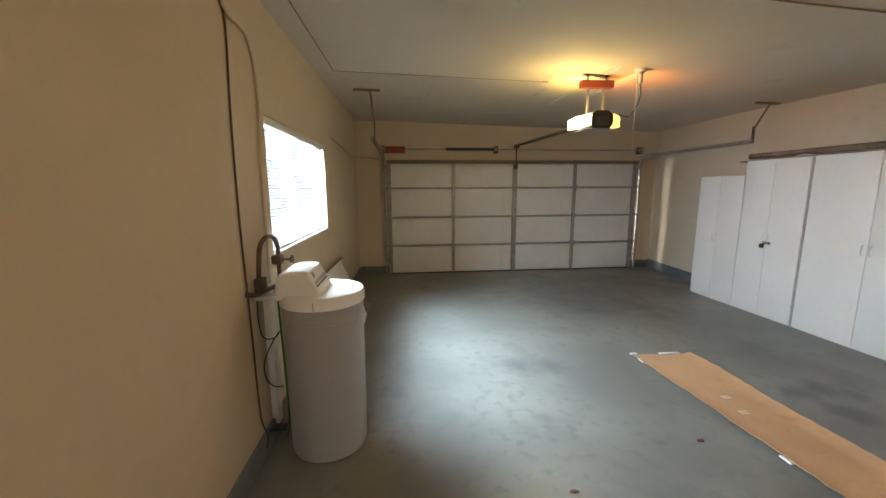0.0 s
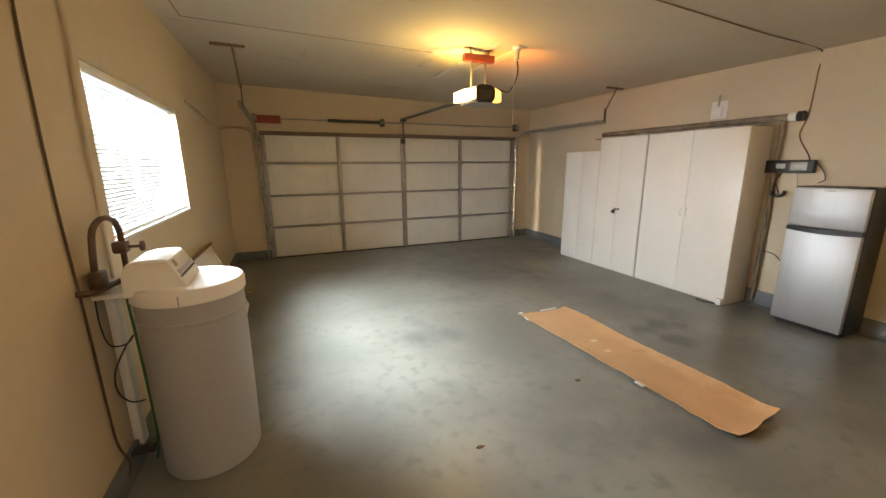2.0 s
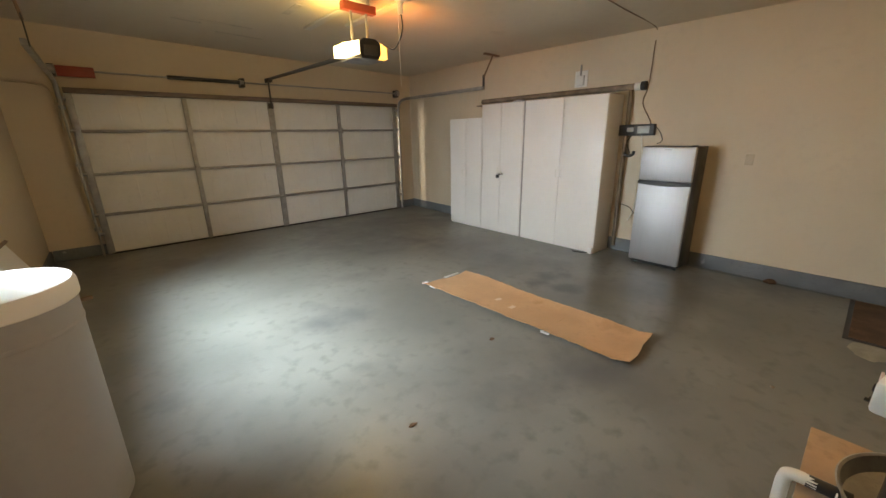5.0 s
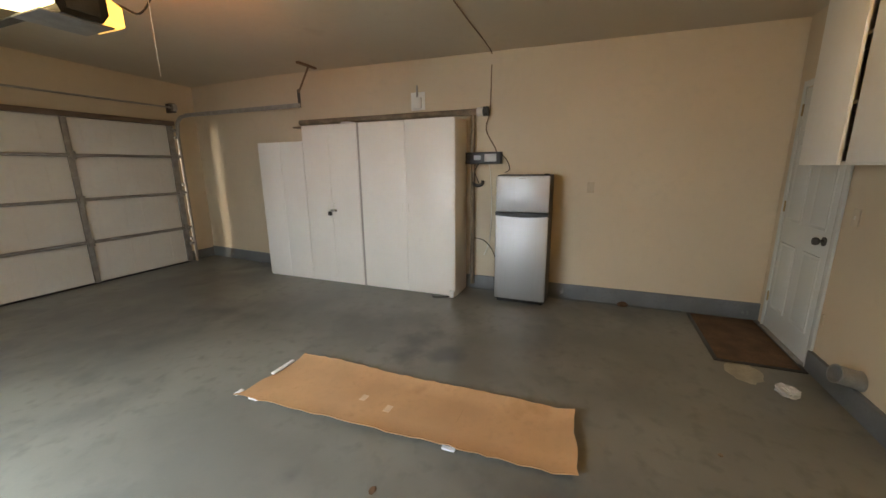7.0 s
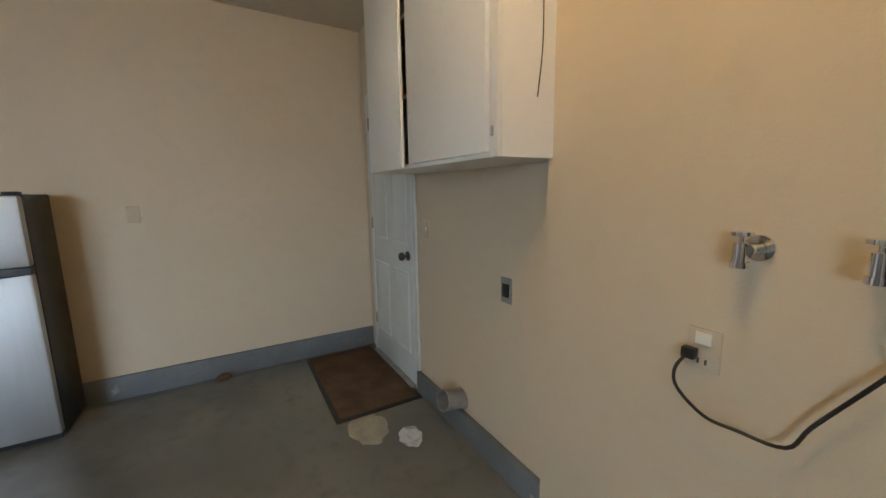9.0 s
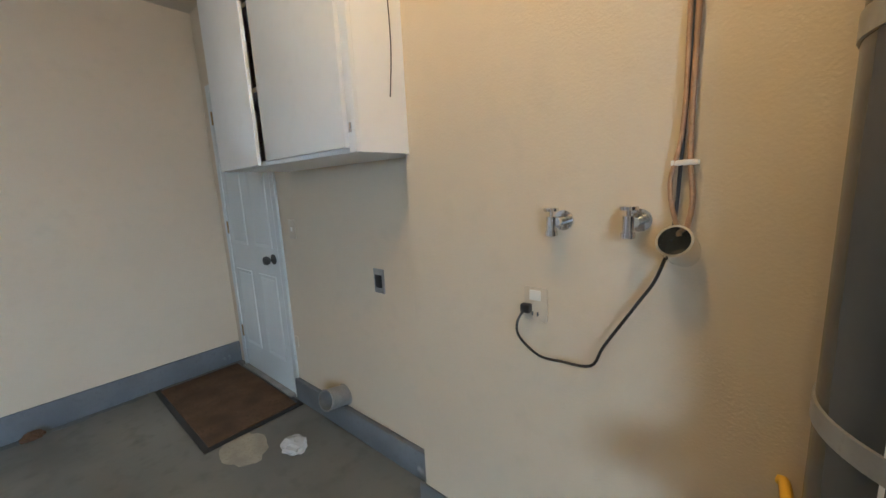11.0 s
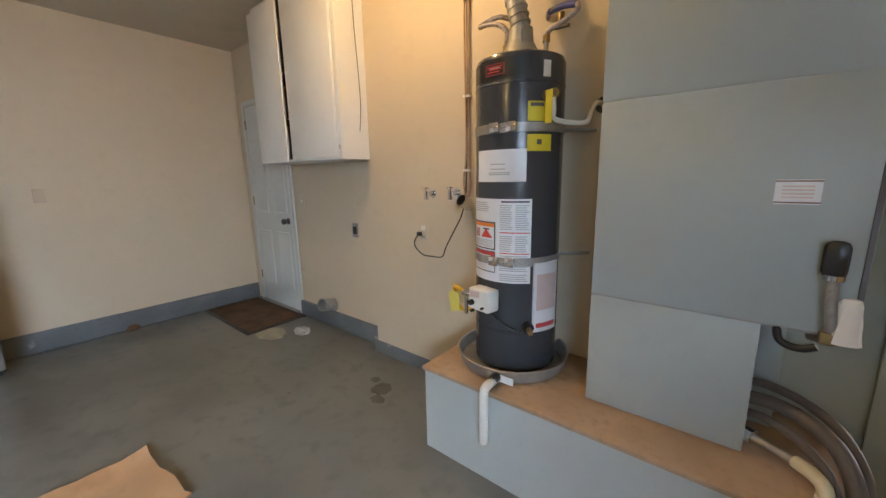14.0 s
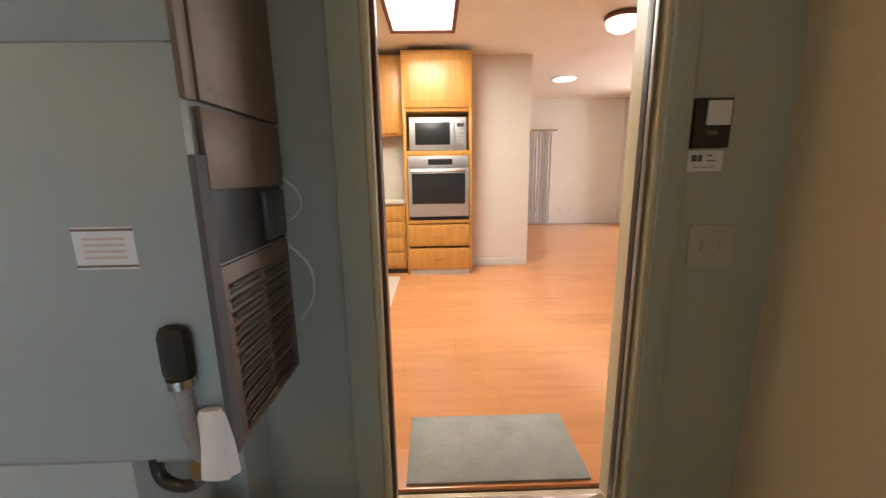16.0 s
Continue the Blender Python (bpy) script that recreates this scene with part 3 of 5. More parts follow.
tall_cabinet(2.88, 4.06, 1.955, 3.47, 0.955, "tall white double-door cabinet beside the refrigerator")
tall_cabinet(4.09, 4.885, 1.955, 4.50, 0.93, "tall white cabinet with a small black padlock", lock=True)
tall_cabinet(4.89, 5.63, 1.775, 5.26, 0.86, "shorter white double-door cabinet against the wall")
solo("gap_strip", B(4.905, 4.93, 4.062, 4.088, 0.0, 1.95, bevel=0.001), STRIPG, "grey strip between two white cabinets", "trim strip")
solo("caster_block", B(4.86, 4.90, 2.885, 2.945, 0.0, 0.075, bevel=0.006), WHITE, "small white block at the foot of the cabinet", "block")
solo("floor_lead", T([(4.88, 2.92, 0.012), (4.84, 2.98, 0.010), (4.80, 3.10, 0.010), (4.86, 3.14, 0.010)], 0.007), BLACK, "short black lead on the concrete by the cabinet", "cable")


# ---- pipes and fittings on the east wall ----
def drain_pipe():
    p = thing("drain_pipe", (5.27, 3.9, 2.0), "dusty brown drain pipe above the white cabinets", "pipe")
    part("pipe", R((5.27, 2.74, 2.035), (5.27, 5.22, 2.04), 0.035, 14), DUSTY, p)
    part("coupling", R((5.27, 2.68, 2.035), (5.27, 2.75, 2.035), 0.045, 16), WHITE, p, "white pipe coupling")
    part("cap", R((5.27, 2.63, 2.035), (5.27, 2.68, 2.035), 0.05, 16), BLACK, p, "black pipe end cap")
    part("branch", R((5.28, 2.80, 0.06), (5.28, 2.80, 2.03), 0.024, 12), DUSTY, p)
    for y in (3.2, 4.4):
        part("strap", B(5.23, XF, y, y + 0.02, 1.992, 1.999), GRAIL, p)


drain_pipe()
solo("rough_shelf", B(5.10, XF, 2.95, 5.20, 1.957, 1.975, bevel=0.003), DUSTY, "dusty brown board lying on the cabinet tops", "board")
solo("paint_rag", lathe(bmesh.new(), 5.12, 4.35, [(0.10, 1.975), (0.085, 1.99), (0.03, 2.0)], 9), PAPER, "crumpled pale rag on top of the cabinet", "rag")


def wall_unit():
    u = thing("wall_transmitter", (5.3, 3.49, 2.2), "white plastic wall unit with a short upright antenna", "wall unit")
    part("box", B(5.28, XF, 3.44, 3.54, 2.12, 2.24, bevel=0.006), WHITE, u)
    part("backplate", B(5.312, XF, 3.40, 3.58, 2.10, 2.30, bevel=0.002), WHITE, u)
    part("antenna", B(5.285, 5.30, 3.48, 3.50, 2.24, 2.37, bevel=0.004), GRAIL, u)


wall_unit()


def wall_panel():
    u = thing("wall_electronics_box", (5.29, 2.68, 1.5), "long black wall box with leads beside the refrigerator", "electric box")
    part("case", B(5.25, XF, 2.47, 2.90, 1.475, 1.605, bevel=0.008), BLACK, u)
    part("face", B(5.244, 5.252, 2.52, 2.66, 1.50, 1.585, bevel=0.003), GRAIL, u)
    part("label", B(5.243, 5.2505, 2.70, 2.78, 1.52, 1.57), INKG, u)
    part("lead", T([(5.30, 2.74, 1.48), (5.29, 2.78, 1.40), (5.29, 2.76, 1.32), (5.29, 2.73, 1.26)], 0.006), BLACK, u)
    part("hook", T([(5.29, 2.80, 1.33), (5.27, 2.79, 1.26), (5.27, 2.74, 1.235), (5.27, 2.69, 1.25), (5.28, 2.68, 1.29)], 0.018, 8), BLACK, u)
    part("lead", T([(5.30, 2.50, 1.60), (5.29, 2.42, 1.52), (5.29, 2.38, 1.42), (5.29, 2.43, 1.38)], 0.005), BLACK, u)
    part("lead", T([(5.30, 2.62, 1.48), (5.295, 2.60, 1.36), (5.30, 2.58, 1.0), (5.30, 2.60, 0.6), (5.29, 2.66, 0.42)], 0.005), PVC, u)


wall_panel()
bm = T([(1.9, 2.45, ceil_z(1.9, 2.45) - 0.006), (2.6, 2.50, ceil_z(2.6, 2.5) - 0.012), (3.4, 2.55, ceil_z(3.4, 2.55) - 0.006), (4.4, 2.58, ceil_z(4.4, 2.58) - 0.012), (5.29, 2.61, ceil_z(5.3, 2.6) - 0.008),
        (5.31, 2.61, 2.45), (5.312, 2.62, 2.05), (5.31, 2.66, 1.85), (5.31, 2.56, 1.66), (5.30, 2.53, 1.59)], 0.006)
solo("ceiling_cable", bm, WOOD, "brown cable stapled along the ceiling and wall", "cable")
solo("power_cord", T([(5.30, 2.78, 0.62), (5.28, 2.66, 0.60), (5.27, 2.56, 0.50), (5.27, 2.50, 0.36), (5.28, 2.46, 0.30)], 0.005), BLACK, "thin dark cord behind the refrigerator", "cable")


def plate(name, axis, at, a, z, w, h, mat, label, slots=(), category="switch plate"):
    p = thing(name, ((at, a, z) if axis == "x" else (a, at, z)), label, category)
    if axis == "x":
        part("faceplate", B(at - 0.007, at, a - w / 2, a + w / 2, z - h / 2, z + h / 2, bevel=0.003), mat, p)
    else:
        part("faceplate", B(a - w / 2, a + w / 2, at, at + 0.007, z - h / 2, z + h / 2, bevel=0.003), mat, p)
        for sx, sz, sw, sh, m in slots:
            part("slot", B(a + sx - sw / 2, a + sx + sw / 2, at + 0.006, at + 0.011, z + sz - sh / 2, z + sz + sh / 2, bevel=0.001), m, p)
    return p


plate("wall_plate", "x", XF, 1.535, 1.225, 0.07, 0.11, PLATED, "plain cream wall plate on the cream wall")


# ---- fridge ----
def fridge():
    f = thing("refrigerator", (5.12, 2.16, 0), "small stainless two-door refrigerator with black sides", "refrigerator")
    part("body", B(4.945, 5.28, 1.90, 2.43, 0.03, 1.362, bevel=0.01), BLACK, f)
    part("freezer_door", B(4.888, 4.943, 1.90, 2.43, 0.992, 1.355, bevel=0.014), STEEL, f)
    part("fridge_door", B(4.888, 4.943, 1.90, 2.43, 0.06, 0.955, bevel=0.014), STEEL, f)
    bm = bmesh.new()
    n = 12
    rows = []
    for k in range(n + 1):
        y = 1.90 + 0.53 * k / n
        bow = 0.016 * math.sin(math.pi * k / n)
        rows.append([(4.885 - bow, y, 0.955 - bow * 0.8), (4.93, y, 0.955 - bow * 0.2), (4.93, y, 0.992), (4.885 - bow, y, 0.990)])
    rings(bm, rows, 4)
    part("handle", bm, BLACK, f)
    part("badge", B(4.883, 4.8885, 2.13, 2.20, 1.325, 1.335), GRAIL, f)
    part("hinge_cap", B(4.90, 4.98, 1.91, 1.96, 1.362, 1.375, bevel=0.004), BLACK, f)
    part("kick_plate", B(4.95, 4.96, 1.92, 2.41, 0.012, 0.06), BLACK, f)
    for y in (1.95, 2.38):
        for x in (4.99, 5.24):
            part("foot", R((x, y, 0), (x, y, 0.032), 0.02), BLACK, f)


fridge()


# ---- cardboard ----
def cardboard():
    rnd = random.Random(4)
    card = thing("cardboard_sheet", (2.9, 2.5, 0), "long flattened brown cardboard sheet lying on the concrete", "cardboard")
    nx, ny = 8, 40

    def place(u, w):
        x = (2.695 + u * 0.49) * (1 - w) + (2.60 + u * 0.585) * w
        y = (1.475 + 0.03 * u) * (1 - w) + (3.56 - 0.05 * u) * w
        return x, y, 0.020 + 0.016 * noise.noise((x * 3, y * 1.6, 0)) + 0.006 * noise.noise((x * 9, y * 3, 2)) + 0.020 * max(0, abs(u - 0.5) - 0.38) / 0.12 + 0.03 * max(0, 0.06 - w) / 0.06
    grid = []
    for iy in range(ny + 1):
        row = []
        for ix in range(nx + 1):
            x, y, z = place(ix / nx, iy / ny)
            if ix in (0, nx):
                x += rnd.uniform(-0.009, 0.009)
            if iy in (0, ny):
                y += rnd.uniform(-0.012, 0.012)
            row.append((x, y, z))
        grid.append(row)
    bm = bmesh.new()
    top = [[bm.verts.new(p) for p in r] for r in grid]
    low = [[bm.verts.new((p[0], p[1], max(0.001, p[2] - 0.005))) for p in r] for r in grid]
    for a in range(ny):
        for b in range(nx):
            bm.faces.new((top[a][b], top[a][b + 1], top[a + 1][b + 1], top[a + 1][b]))
            bm.faces.new((low[a][b], low[a + 1][b], low[a + 1][b + 1], low[a][b + 1]))
        bm.faces.new((top[a][0], top[a + 1][0], low[a + 1][0], low[a][0]))
        bm.faces.new((top[a][nx], low[a][nx], low[a + 1][nx], top[a + 1][nx]))
    for b in range(nx):
        bm.faces.new((top[0][b], low[0][b], low[0][b + 1], top[0][b + 1]))
        bm.faces.new((top[ny][b], top[ny][b + 1], low[ny][b + 1], low[ny][b]))
    part("sheet", bm, CARDB, card)
    for u, w, du, dw, z in ((0.06, 1.0, 0.10, 0.012, 0.03), (0.66, 1.0, 0.34, 0.012, 0.03), (0.02, 0.93, 0.03, 0.03, 0.03), (0.93, 0.02, 0.07, 0.012, 0.032), (0.0, 0.30, 0.04, 0.03, 0.03)):
        x, y, _ = place(u, w)
        part("tape", B(x - du * 0.3, x + du * 0.3, y - dw * 1.2, y + dw * 1.2, z - 0.012, z, bevel=0.003), PAPER, card, "torn white tape scrap")
    for u, w in ((0.45, 0.62), (0.35, 0.52)):
        x, y, z = place(u, w)
        part("label", B(x - 0.03, x + 0.03, y - 0.02, y + 0.02, z - 0.001, z + 0.003), CARDB2, card, "pale label remnant")
    part("crease", B(2.68, 3.0, 2.13, 2.133, 0.012, 0.0205), CARDB3, card, "dark fold crease")


cardboard()


# ---- upper cabinet ----
def wall_cabinet():
    uc = thing("wall_cabinet", (3.65, 0.0, 1.44), "white wall cabinet with one door slightly ajar", "cabinet")
    z0, z1 = 1.44, 2.60
    part("side_panel", B(3.12, 3.138, YB2, 0.28, z0, z1), WHITE, uc)
    part("side_panel", B(4.172, 4.19, YB2, 0.28, z0, z1), WHITE, uc)
    part("bottom", B(3.138, 4.172, YB2, 0.28, z0, z0 + 0.018), WHITE, uc)
    part("top", B(3.138, 4.172, YB2, 0.28, z1 - 0.018, z1), WHITE, uc)
    part("face_frame", B(3.12, 3.16, 0.28, 0.296, z0, z1, bevel=0.002), WHITE, uc)
    part("face_frame", B(3.16, 4.19, 0.28, 0.296, z0, z0 + 0.02, bevel=0.002), WHITE, uc)
    for z in (1.75, 2.08):
        part("shelf", B(3.138, 4.172, YB2, 0.27, z, z + 0.018), WHITE, uc)
    # back of the white cabinet coloured black for the shade behind the door gap
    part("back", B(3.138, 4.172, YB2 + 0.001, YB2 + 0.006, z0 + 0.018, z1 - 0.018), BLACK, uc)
    part("door", B(3.155, 3.705, 0.297, 0.314, 1.455, 2.59, bevel=0.003), WHITE, uc)
    bm = B(3.735, 4.19, 0.297, 0.314, 1.44, 2.55, bevel=0.003)
    bmesh.ops.rotate(bm, verts=bm.verts, cent=(4.19, 0.297, 0), matrix=Matrix.Rotation(radians(-2.5), 3, "Z"))
    part("door", bm, WHITE, uc)
    part("latch", B(3.135, 3.15, 0.296, 0.302, 1.50, 1.53, bevel=0.002), CHROME, uc)
    part("screw", R((3.14, 0.296, 2.25), (3.14, 0.30, 2.25), 0.006, 8), CHROME, uc)
    solo("hanging_wire", T([(3.113, 0.155, 2.56), (3.113, 0.147, 2.25), (3.112, 0.137, 2.03), (3.112, 0.131, 1.79), (3.111, 0.15, 1.62)], 0.002, 6), BLACK, "thin dark wire hanging down the cabinet side", "cable")


wall_cabinet()


# ---- side door ----
def side_door():
    sd = tagged(thing("door_2", (4.8, YB2, 0), "closed white six-panel door with a brass knob", "door"), kind="structure")
    y = YB2
    part("slab", B(4.41, 5.14, y + 0.001, y + 0.014, 0.02, 2.03, bevel=0.002), DOORW, sd)
    for cx in (4.595, 4.955):
        for a, b in ((0.22, 0.80), (0.98, 1.60), (1.70, 1.90)):
            bm = bmesh.new()
            rings(bm, [[(cx + u, y + d, v) for u, v in ((-w, a + k), (w, a + k), (w, b - k), (-w, b - k))] for w, k, d in ((0.125, 0, 0.012), (0.12, 0.005, 0.020), (0.10, 0.025, 0.016), (0.085, 0.04, 0.021))], 4)
            part("door_panel", bm, DOORW, sd)
    for a in ((4.35, 4.40, 0.0, 2.09), (5.15, 5.20, 0.0, 2.09), (4.40, 5.15, 2.04, 2.09)):
        part("casing", B(a[0], a[1], y + 0.001, y + 0.018, a[2], a[3], bevel=0.003), DOORW, sd)
    part("threshold", B(4.40, 5.15, y + 0.001, y + 0.05, 0.0, 0.018, bevel=0.003), GRAIL, sd)
    part("knob_rose", R((4.47, y + 0.013, 0.915), (4.47, y + 0.020, 0.915), 0.032, 18), DARK, sd, "dark bronze knob plate")
    bm = bmesh.new()
    prof = [(0.011, 0.02), (0.011, 0.04), (0.024, 0.048), (0.029, 0.062), (0.024, 0.076), (0.010, 0.082)]
    rings(bm, [[(4.47 + r * math.cos(2 * math.pi * i / 18), y + d, 0.915 + r * math.sin(2 * math.pi * i / 18)) for i in range(18)] for r, d in prof], 18)
    part("knob", bm, DARK, sd, "dark bronze knob")
    for z in (0.25, 1.05, 1.82):
        part("hinge", B(5.137, 5.152, y + 0.012, y + 0.022, z, z + 0.09, bevel=0.001), BRASS, sd)


side_door()


def doormat():
    m = thing("doormat", (4.77, 0.28, 0), "dark brown doormat with black border by the side door", "mat")
    part("border", B(4.27, 5.26, 0.005, 0.565, 0.0, 0.008, bevel=0.002), BLACK, m, "black rubber border")
    part("mat_field", B(4.30, 5.23, 0.035, 0.535, 0.006, 0.016, bevel=0.003), MAT, m)


doormat()


# ---- small things on the south wall ----
def washer_valve(x, z):
    v = thing("washer_valve", (x, YB, z), "chrome washing machine valve on the cream wall", "valve", "washer valves")
    part("flange", R((x, YB, z), (x, YB + 0.006, z), 0.027, 20), CHROME, v)
    part("stem", R((x, YB + 0.008, z), (x, YB + 0.055, z), 0.012, 14), CHROME, v)
    part("body", R((x + 0.012, YB + 0.052, z + 0.014), (x + 0.012, YB + 0.052, z - 0.034), 0.013, 16), CHROME, v)
    part("collar", R((x + 0.012, YB + 0.052, z - 0.036), (x + 0.012, YB + 0.052, z - 0.024), 0.016, 16), CHROME, v)
    part("wheel", R((x + 0.012, YB + 0.052, z + 0.028), (x + 0.012, YB + 0.052, z + 0.036), 0.02, 8), CHROME, v)
    part("spindle", R((x + 0.012, YB + 0.052, z + 0.015), (x + 0.012, YB + 0.052, z + 0.03), 0.005, 8), CHROME, v)


washer_valve(2.55, 1.216)
washer_valve(2.365, 1.220)
plate("wall_outlet", "y", YB, 2.632, 0.968, 0.072, 0.10, PLATEC, "cream double socket outlet with a cord plugged in",
      ((0, 0.028, 0.034, 0.03, PVC), (-0.008, -0.028, 0.004, 0.012, INK), (0.008, -0.028, 0.004, 0.012, INK)), "outlet")


def washer_cord():
    c = thing("power_cord", (2.65, YB, 0.95), "black power cord drooping from the wall outlet", "cable")
    part("plug", B(2.638, 2.668, YB + 0.011, YB + 0.035, 0.945, 0.972, bevel=0.005), BLACK, c)
    part("cord", T([(2.655, 0.10, 0.955), (2.668, 0.12, 0.92), (2.655, 0.13, 0.88), (2.60, 0.12, 0.835), (2.54, 0.11, 0.83), (2.463, 0.10, 0.835), (2.43, 0.10, 0.90), (2.36, 0.095, 1.02),
                    (2.32, 0.09, 1.094), (2.295, 0.085, 1.20), (2.287, 0.085, 1.35), (2.28, 0.085, 1.60), (2.28, 0.08, 1.9), (2.285, 0.08, 2.64)], 0.004), BLACK, c)


washer_cord()


def wall_lines():
    w = thing("copper_lines", (2.28, YB, 1.3), "brown tubing bundle clipped down the cream wall", "pipe")
    part("tube", T([(2.265, 0.085, 2.65), (2.268, 0.085, 2.2), (2.27, 0.085, 1.8), (2.272, 0.085, 1.40), (2.262, 0.085, 1.27), (2.27, 0.09, 1.20)], 0.006), COPPER, w)
    part("tube", T([(2.292, 0.088, 2.65), (2.296, 0.088, 2.3), (2.29, 0.088, 1.9), (2.285, 0.088, 1.45), (2.305, 0.088, 1.30), (2.28, 0.10, 1.19)], 0.005), COPPER, w)
    for z in (1.34, 1.73, 2.2):
        part("clip", B(2.255, 2.305, YB, YB + 0.022, z, z + 0.012, bevel=0.002), WHITE, w)


wall_lines()


def pipe_ring(x, z):
    v = thing("drain_standpipe", (x, YB, z), "open chrome standpipe mouth sticking out of the wall", "pipe")
    bm = bmesh.new()
    a, b = Vector((x, YB, z - 0.03)), Vector((x + 0.012, YB + 0.075, z + 0.012))
    q = (b - a).to_track_quat("Z", "Y")
    prof = [(0.030, 0), (0.036, 0.03), (0.036, 0.085), (0.031, 0.085), (0.030, 0.01)]
    rings(bm, [[a + q @ Vector((r * math.cos(2 * math.pi * i / 20), r * math.sin(2 * math.pi * i / 20), h)) for i in range(20)] for r, h in prof], 20, cap=False)
    part("pipe", bm, CHROME, v)
    # black disc inside the pipe: shade of the open mouth put in as colour
    part("liner", rod(bmesh.new(), a + q @ Vector((0, 0, 0.02)), a + q @ Vector((0, 0, 0.035)), 0.0305, 16), BLACK, v)


pipe_ring(2.271, 1.175)
plate("dryer_outlet", "y", YB2, 3.463, 0.905, 0.07, 0.115, GRAIL, "steel dryer outlet plate with a black socket", ((0, 0, 0.044, 0.06, BLACK),), "outlet")
plate("light_switch", "y", YB2, 4.215, 1.115, 0.07, 0.11, PLATEC, "cream light switch beside the white side door", ((0, 0, 0.012, 0.025, PVC),), "light switch")
plate("wall_plate", "y", YB2, 4.32, 0.40, 0.03, 0.07, PLATEC, "small cream plate low on the wall")


def dryer_vent():
    v = thing("dryer_vent", (3.82, YB2, 0.2), "short round metal dryer duct sticking out low", "duct")
    bm = bmesh.new()
    a = Vector((3.84, YB2, 0.205))
    q = Vector((-0.12, 1, 0.25)).to_track_quat("Z", "Y")
    prof = [(0.054, 0), (0.054, 0.13), (0.058, 0.137), (0.051, 0.137), (0.049, 0.0)]
    rings(bm, [[a + q @ Vector((r * math.cos(2 * math.pi * i / 28), r * math.sin(2 * math.pi * i / 28), h)) for i in range(28)] for r, h in prof], 28, cap=False)
    part("duct", bm, GRAIL, v)
    part("flange", rod(bmesh.new(), (3.84, YB2, 0.205), (3.84, YB2 + 0.004, 0.205), 0.06, 24), GRAIL, v)
    # dark disc added in the duct to stand for the shade in its mouth
    part("damper", rod(bmesh.new(), a + q @ Vector((0, 0, 0.05)), a + q @ Vector((0, 0, 0.053)), 0.044, 20), DARK, v)


dryer_vent()


def crumpled(name, x, y, r, h, mat, label, category, seed, n=14, sx=1.0):
    rnd = random.Random(seed)
    bm = bmesh.new()
    bmesh.ops.create_icosphere(bm, subdivisions=3, radius=1)
    for v in bm.verts:
        k = 1 + 0.35 * noise.noise(v.co * 2.2 + Vector((seed, 0, 0))) + 0.15 * noise.noise(v.co * 6)
        v.co = Vector((x + v.co.x * r * k * sx, y + v.co.y * r * k, max(0.0005, h * 0.45 + v.co.z * h * 0.6 * k)))
    return solo(name, bm, mat, label, category)


crumpled("plastic_bag", 3.92, 0.25, 0.062, 0.055, FILM, "crumpled clear plastic bag on the concrete", "plastic bag", 3, sx=1.2)
crumpled("stone", 5.24, 1.14, 0.05, 0.045, MAT, "dark brown stone lying by the painted curb", "stone", 5, sx=0.8)
crumpled("dead_leaf", 2.32, 2.34, 0.014, 0.008, MAT, "small dark dead leaf on the concrete", "leaf", 7, sx=1.6)
crumpled("dead_leaf", 1.33, 2.03, 0.012, 0.008, MAT, "small dark dead leaf on the concrete", "leaf", 8, sx=2.0)
crumpled("pebble", 3.15, 0.8, 0.012, 0.01, DUSTY, "tiny brown pebble on the concrete", "stone", 10)


def floor_blot(x, y, r, seed, mat, sx=1.0):
    n = 26
    bm = bmesh.new()
    rows = []
    for k, h in ((1.0, 0.0), (1.0, 0.0012)):
        ring = []
        for i in range(n):
            a = 2 * math.pi * i / n
            q = r * (1 + 0.35 * noise.noise((math.cos(a) * 1.7 + seed, math.sin(a) * 1.7, seed)) + 0.12 * noise.noise((math.cos(a) * 5, math.sin(a) * 5, seed)))
            ring.append((x + q * sx * math.cos(a), y + q * math.sin(a), h))
        rows.append(ring)
    rings(bm, rows, n)
    structure("floor_stain", bm, mat, "dried spill on the concrete floor")


floor_blot(4.15, 0.42, 0.11, 2, SPILL, 1.6)
floor_blot(2.73, 0.41, 0.06, 4, SPILL2, 1.2)
floor_blot(2.66, 0.50, 0.035, 6, SPILL2, 1.4)
floor_blot(2.84, 0.36, 0.03, 8, SPILL2, 1.1)


# ---- platform ----
pf = thing("platform", (1.43, 0.3, 0), "painted drywall platform with a scuffed brown top", "platform")
part("base", B(0.70, 2.165, YB, 0.605, 0, 0.412), PLATP, pf)
part("top_board", B(0.69, 2.175, YB, 0.615, 0.412, 0.43, bevel=0.002), PLY, pf, "scuffed brown board top")


# ---- water heater ----
HX, HY, HR, HZ = 1.873, 0.262, 0.19, 0.445


def patch(name, parent, a0, a1, z0, z1, mat, label="", off=0.0015, n=10):
    """A sheet wrapped on the tank between two angles (degrees, 90 faces the room)."""
    bm = bmesh.new()
    rows = []
    for z in (z0, z1):
        ring = []
        for k in range(n + 1):
            a = radians(a0 + (a1 - a0) * k / n)
            ring.append((HX + (HR + off) * math.cos(a), HY + (HR + off) * math.sin(a), z))
        for k in range(n, -1, -1):
            a = radians(a0 + (a1 - a0) * k / n)
            ring.append((HX + (HR - 0.002) * math.cos(a), HY + (HR - 0.002) * math.sin(a), z))
        rows.append(ring)
    rings(bm, rows, 2 * n + 2)
    return part(name, bm, mat, parent, label)


def on_tank(a, z, d=0.0):
    return Vector((HX + (HR + d) * math.cos(radians(a)), HY + (HR + d) * math.sin(radians(a)), z))


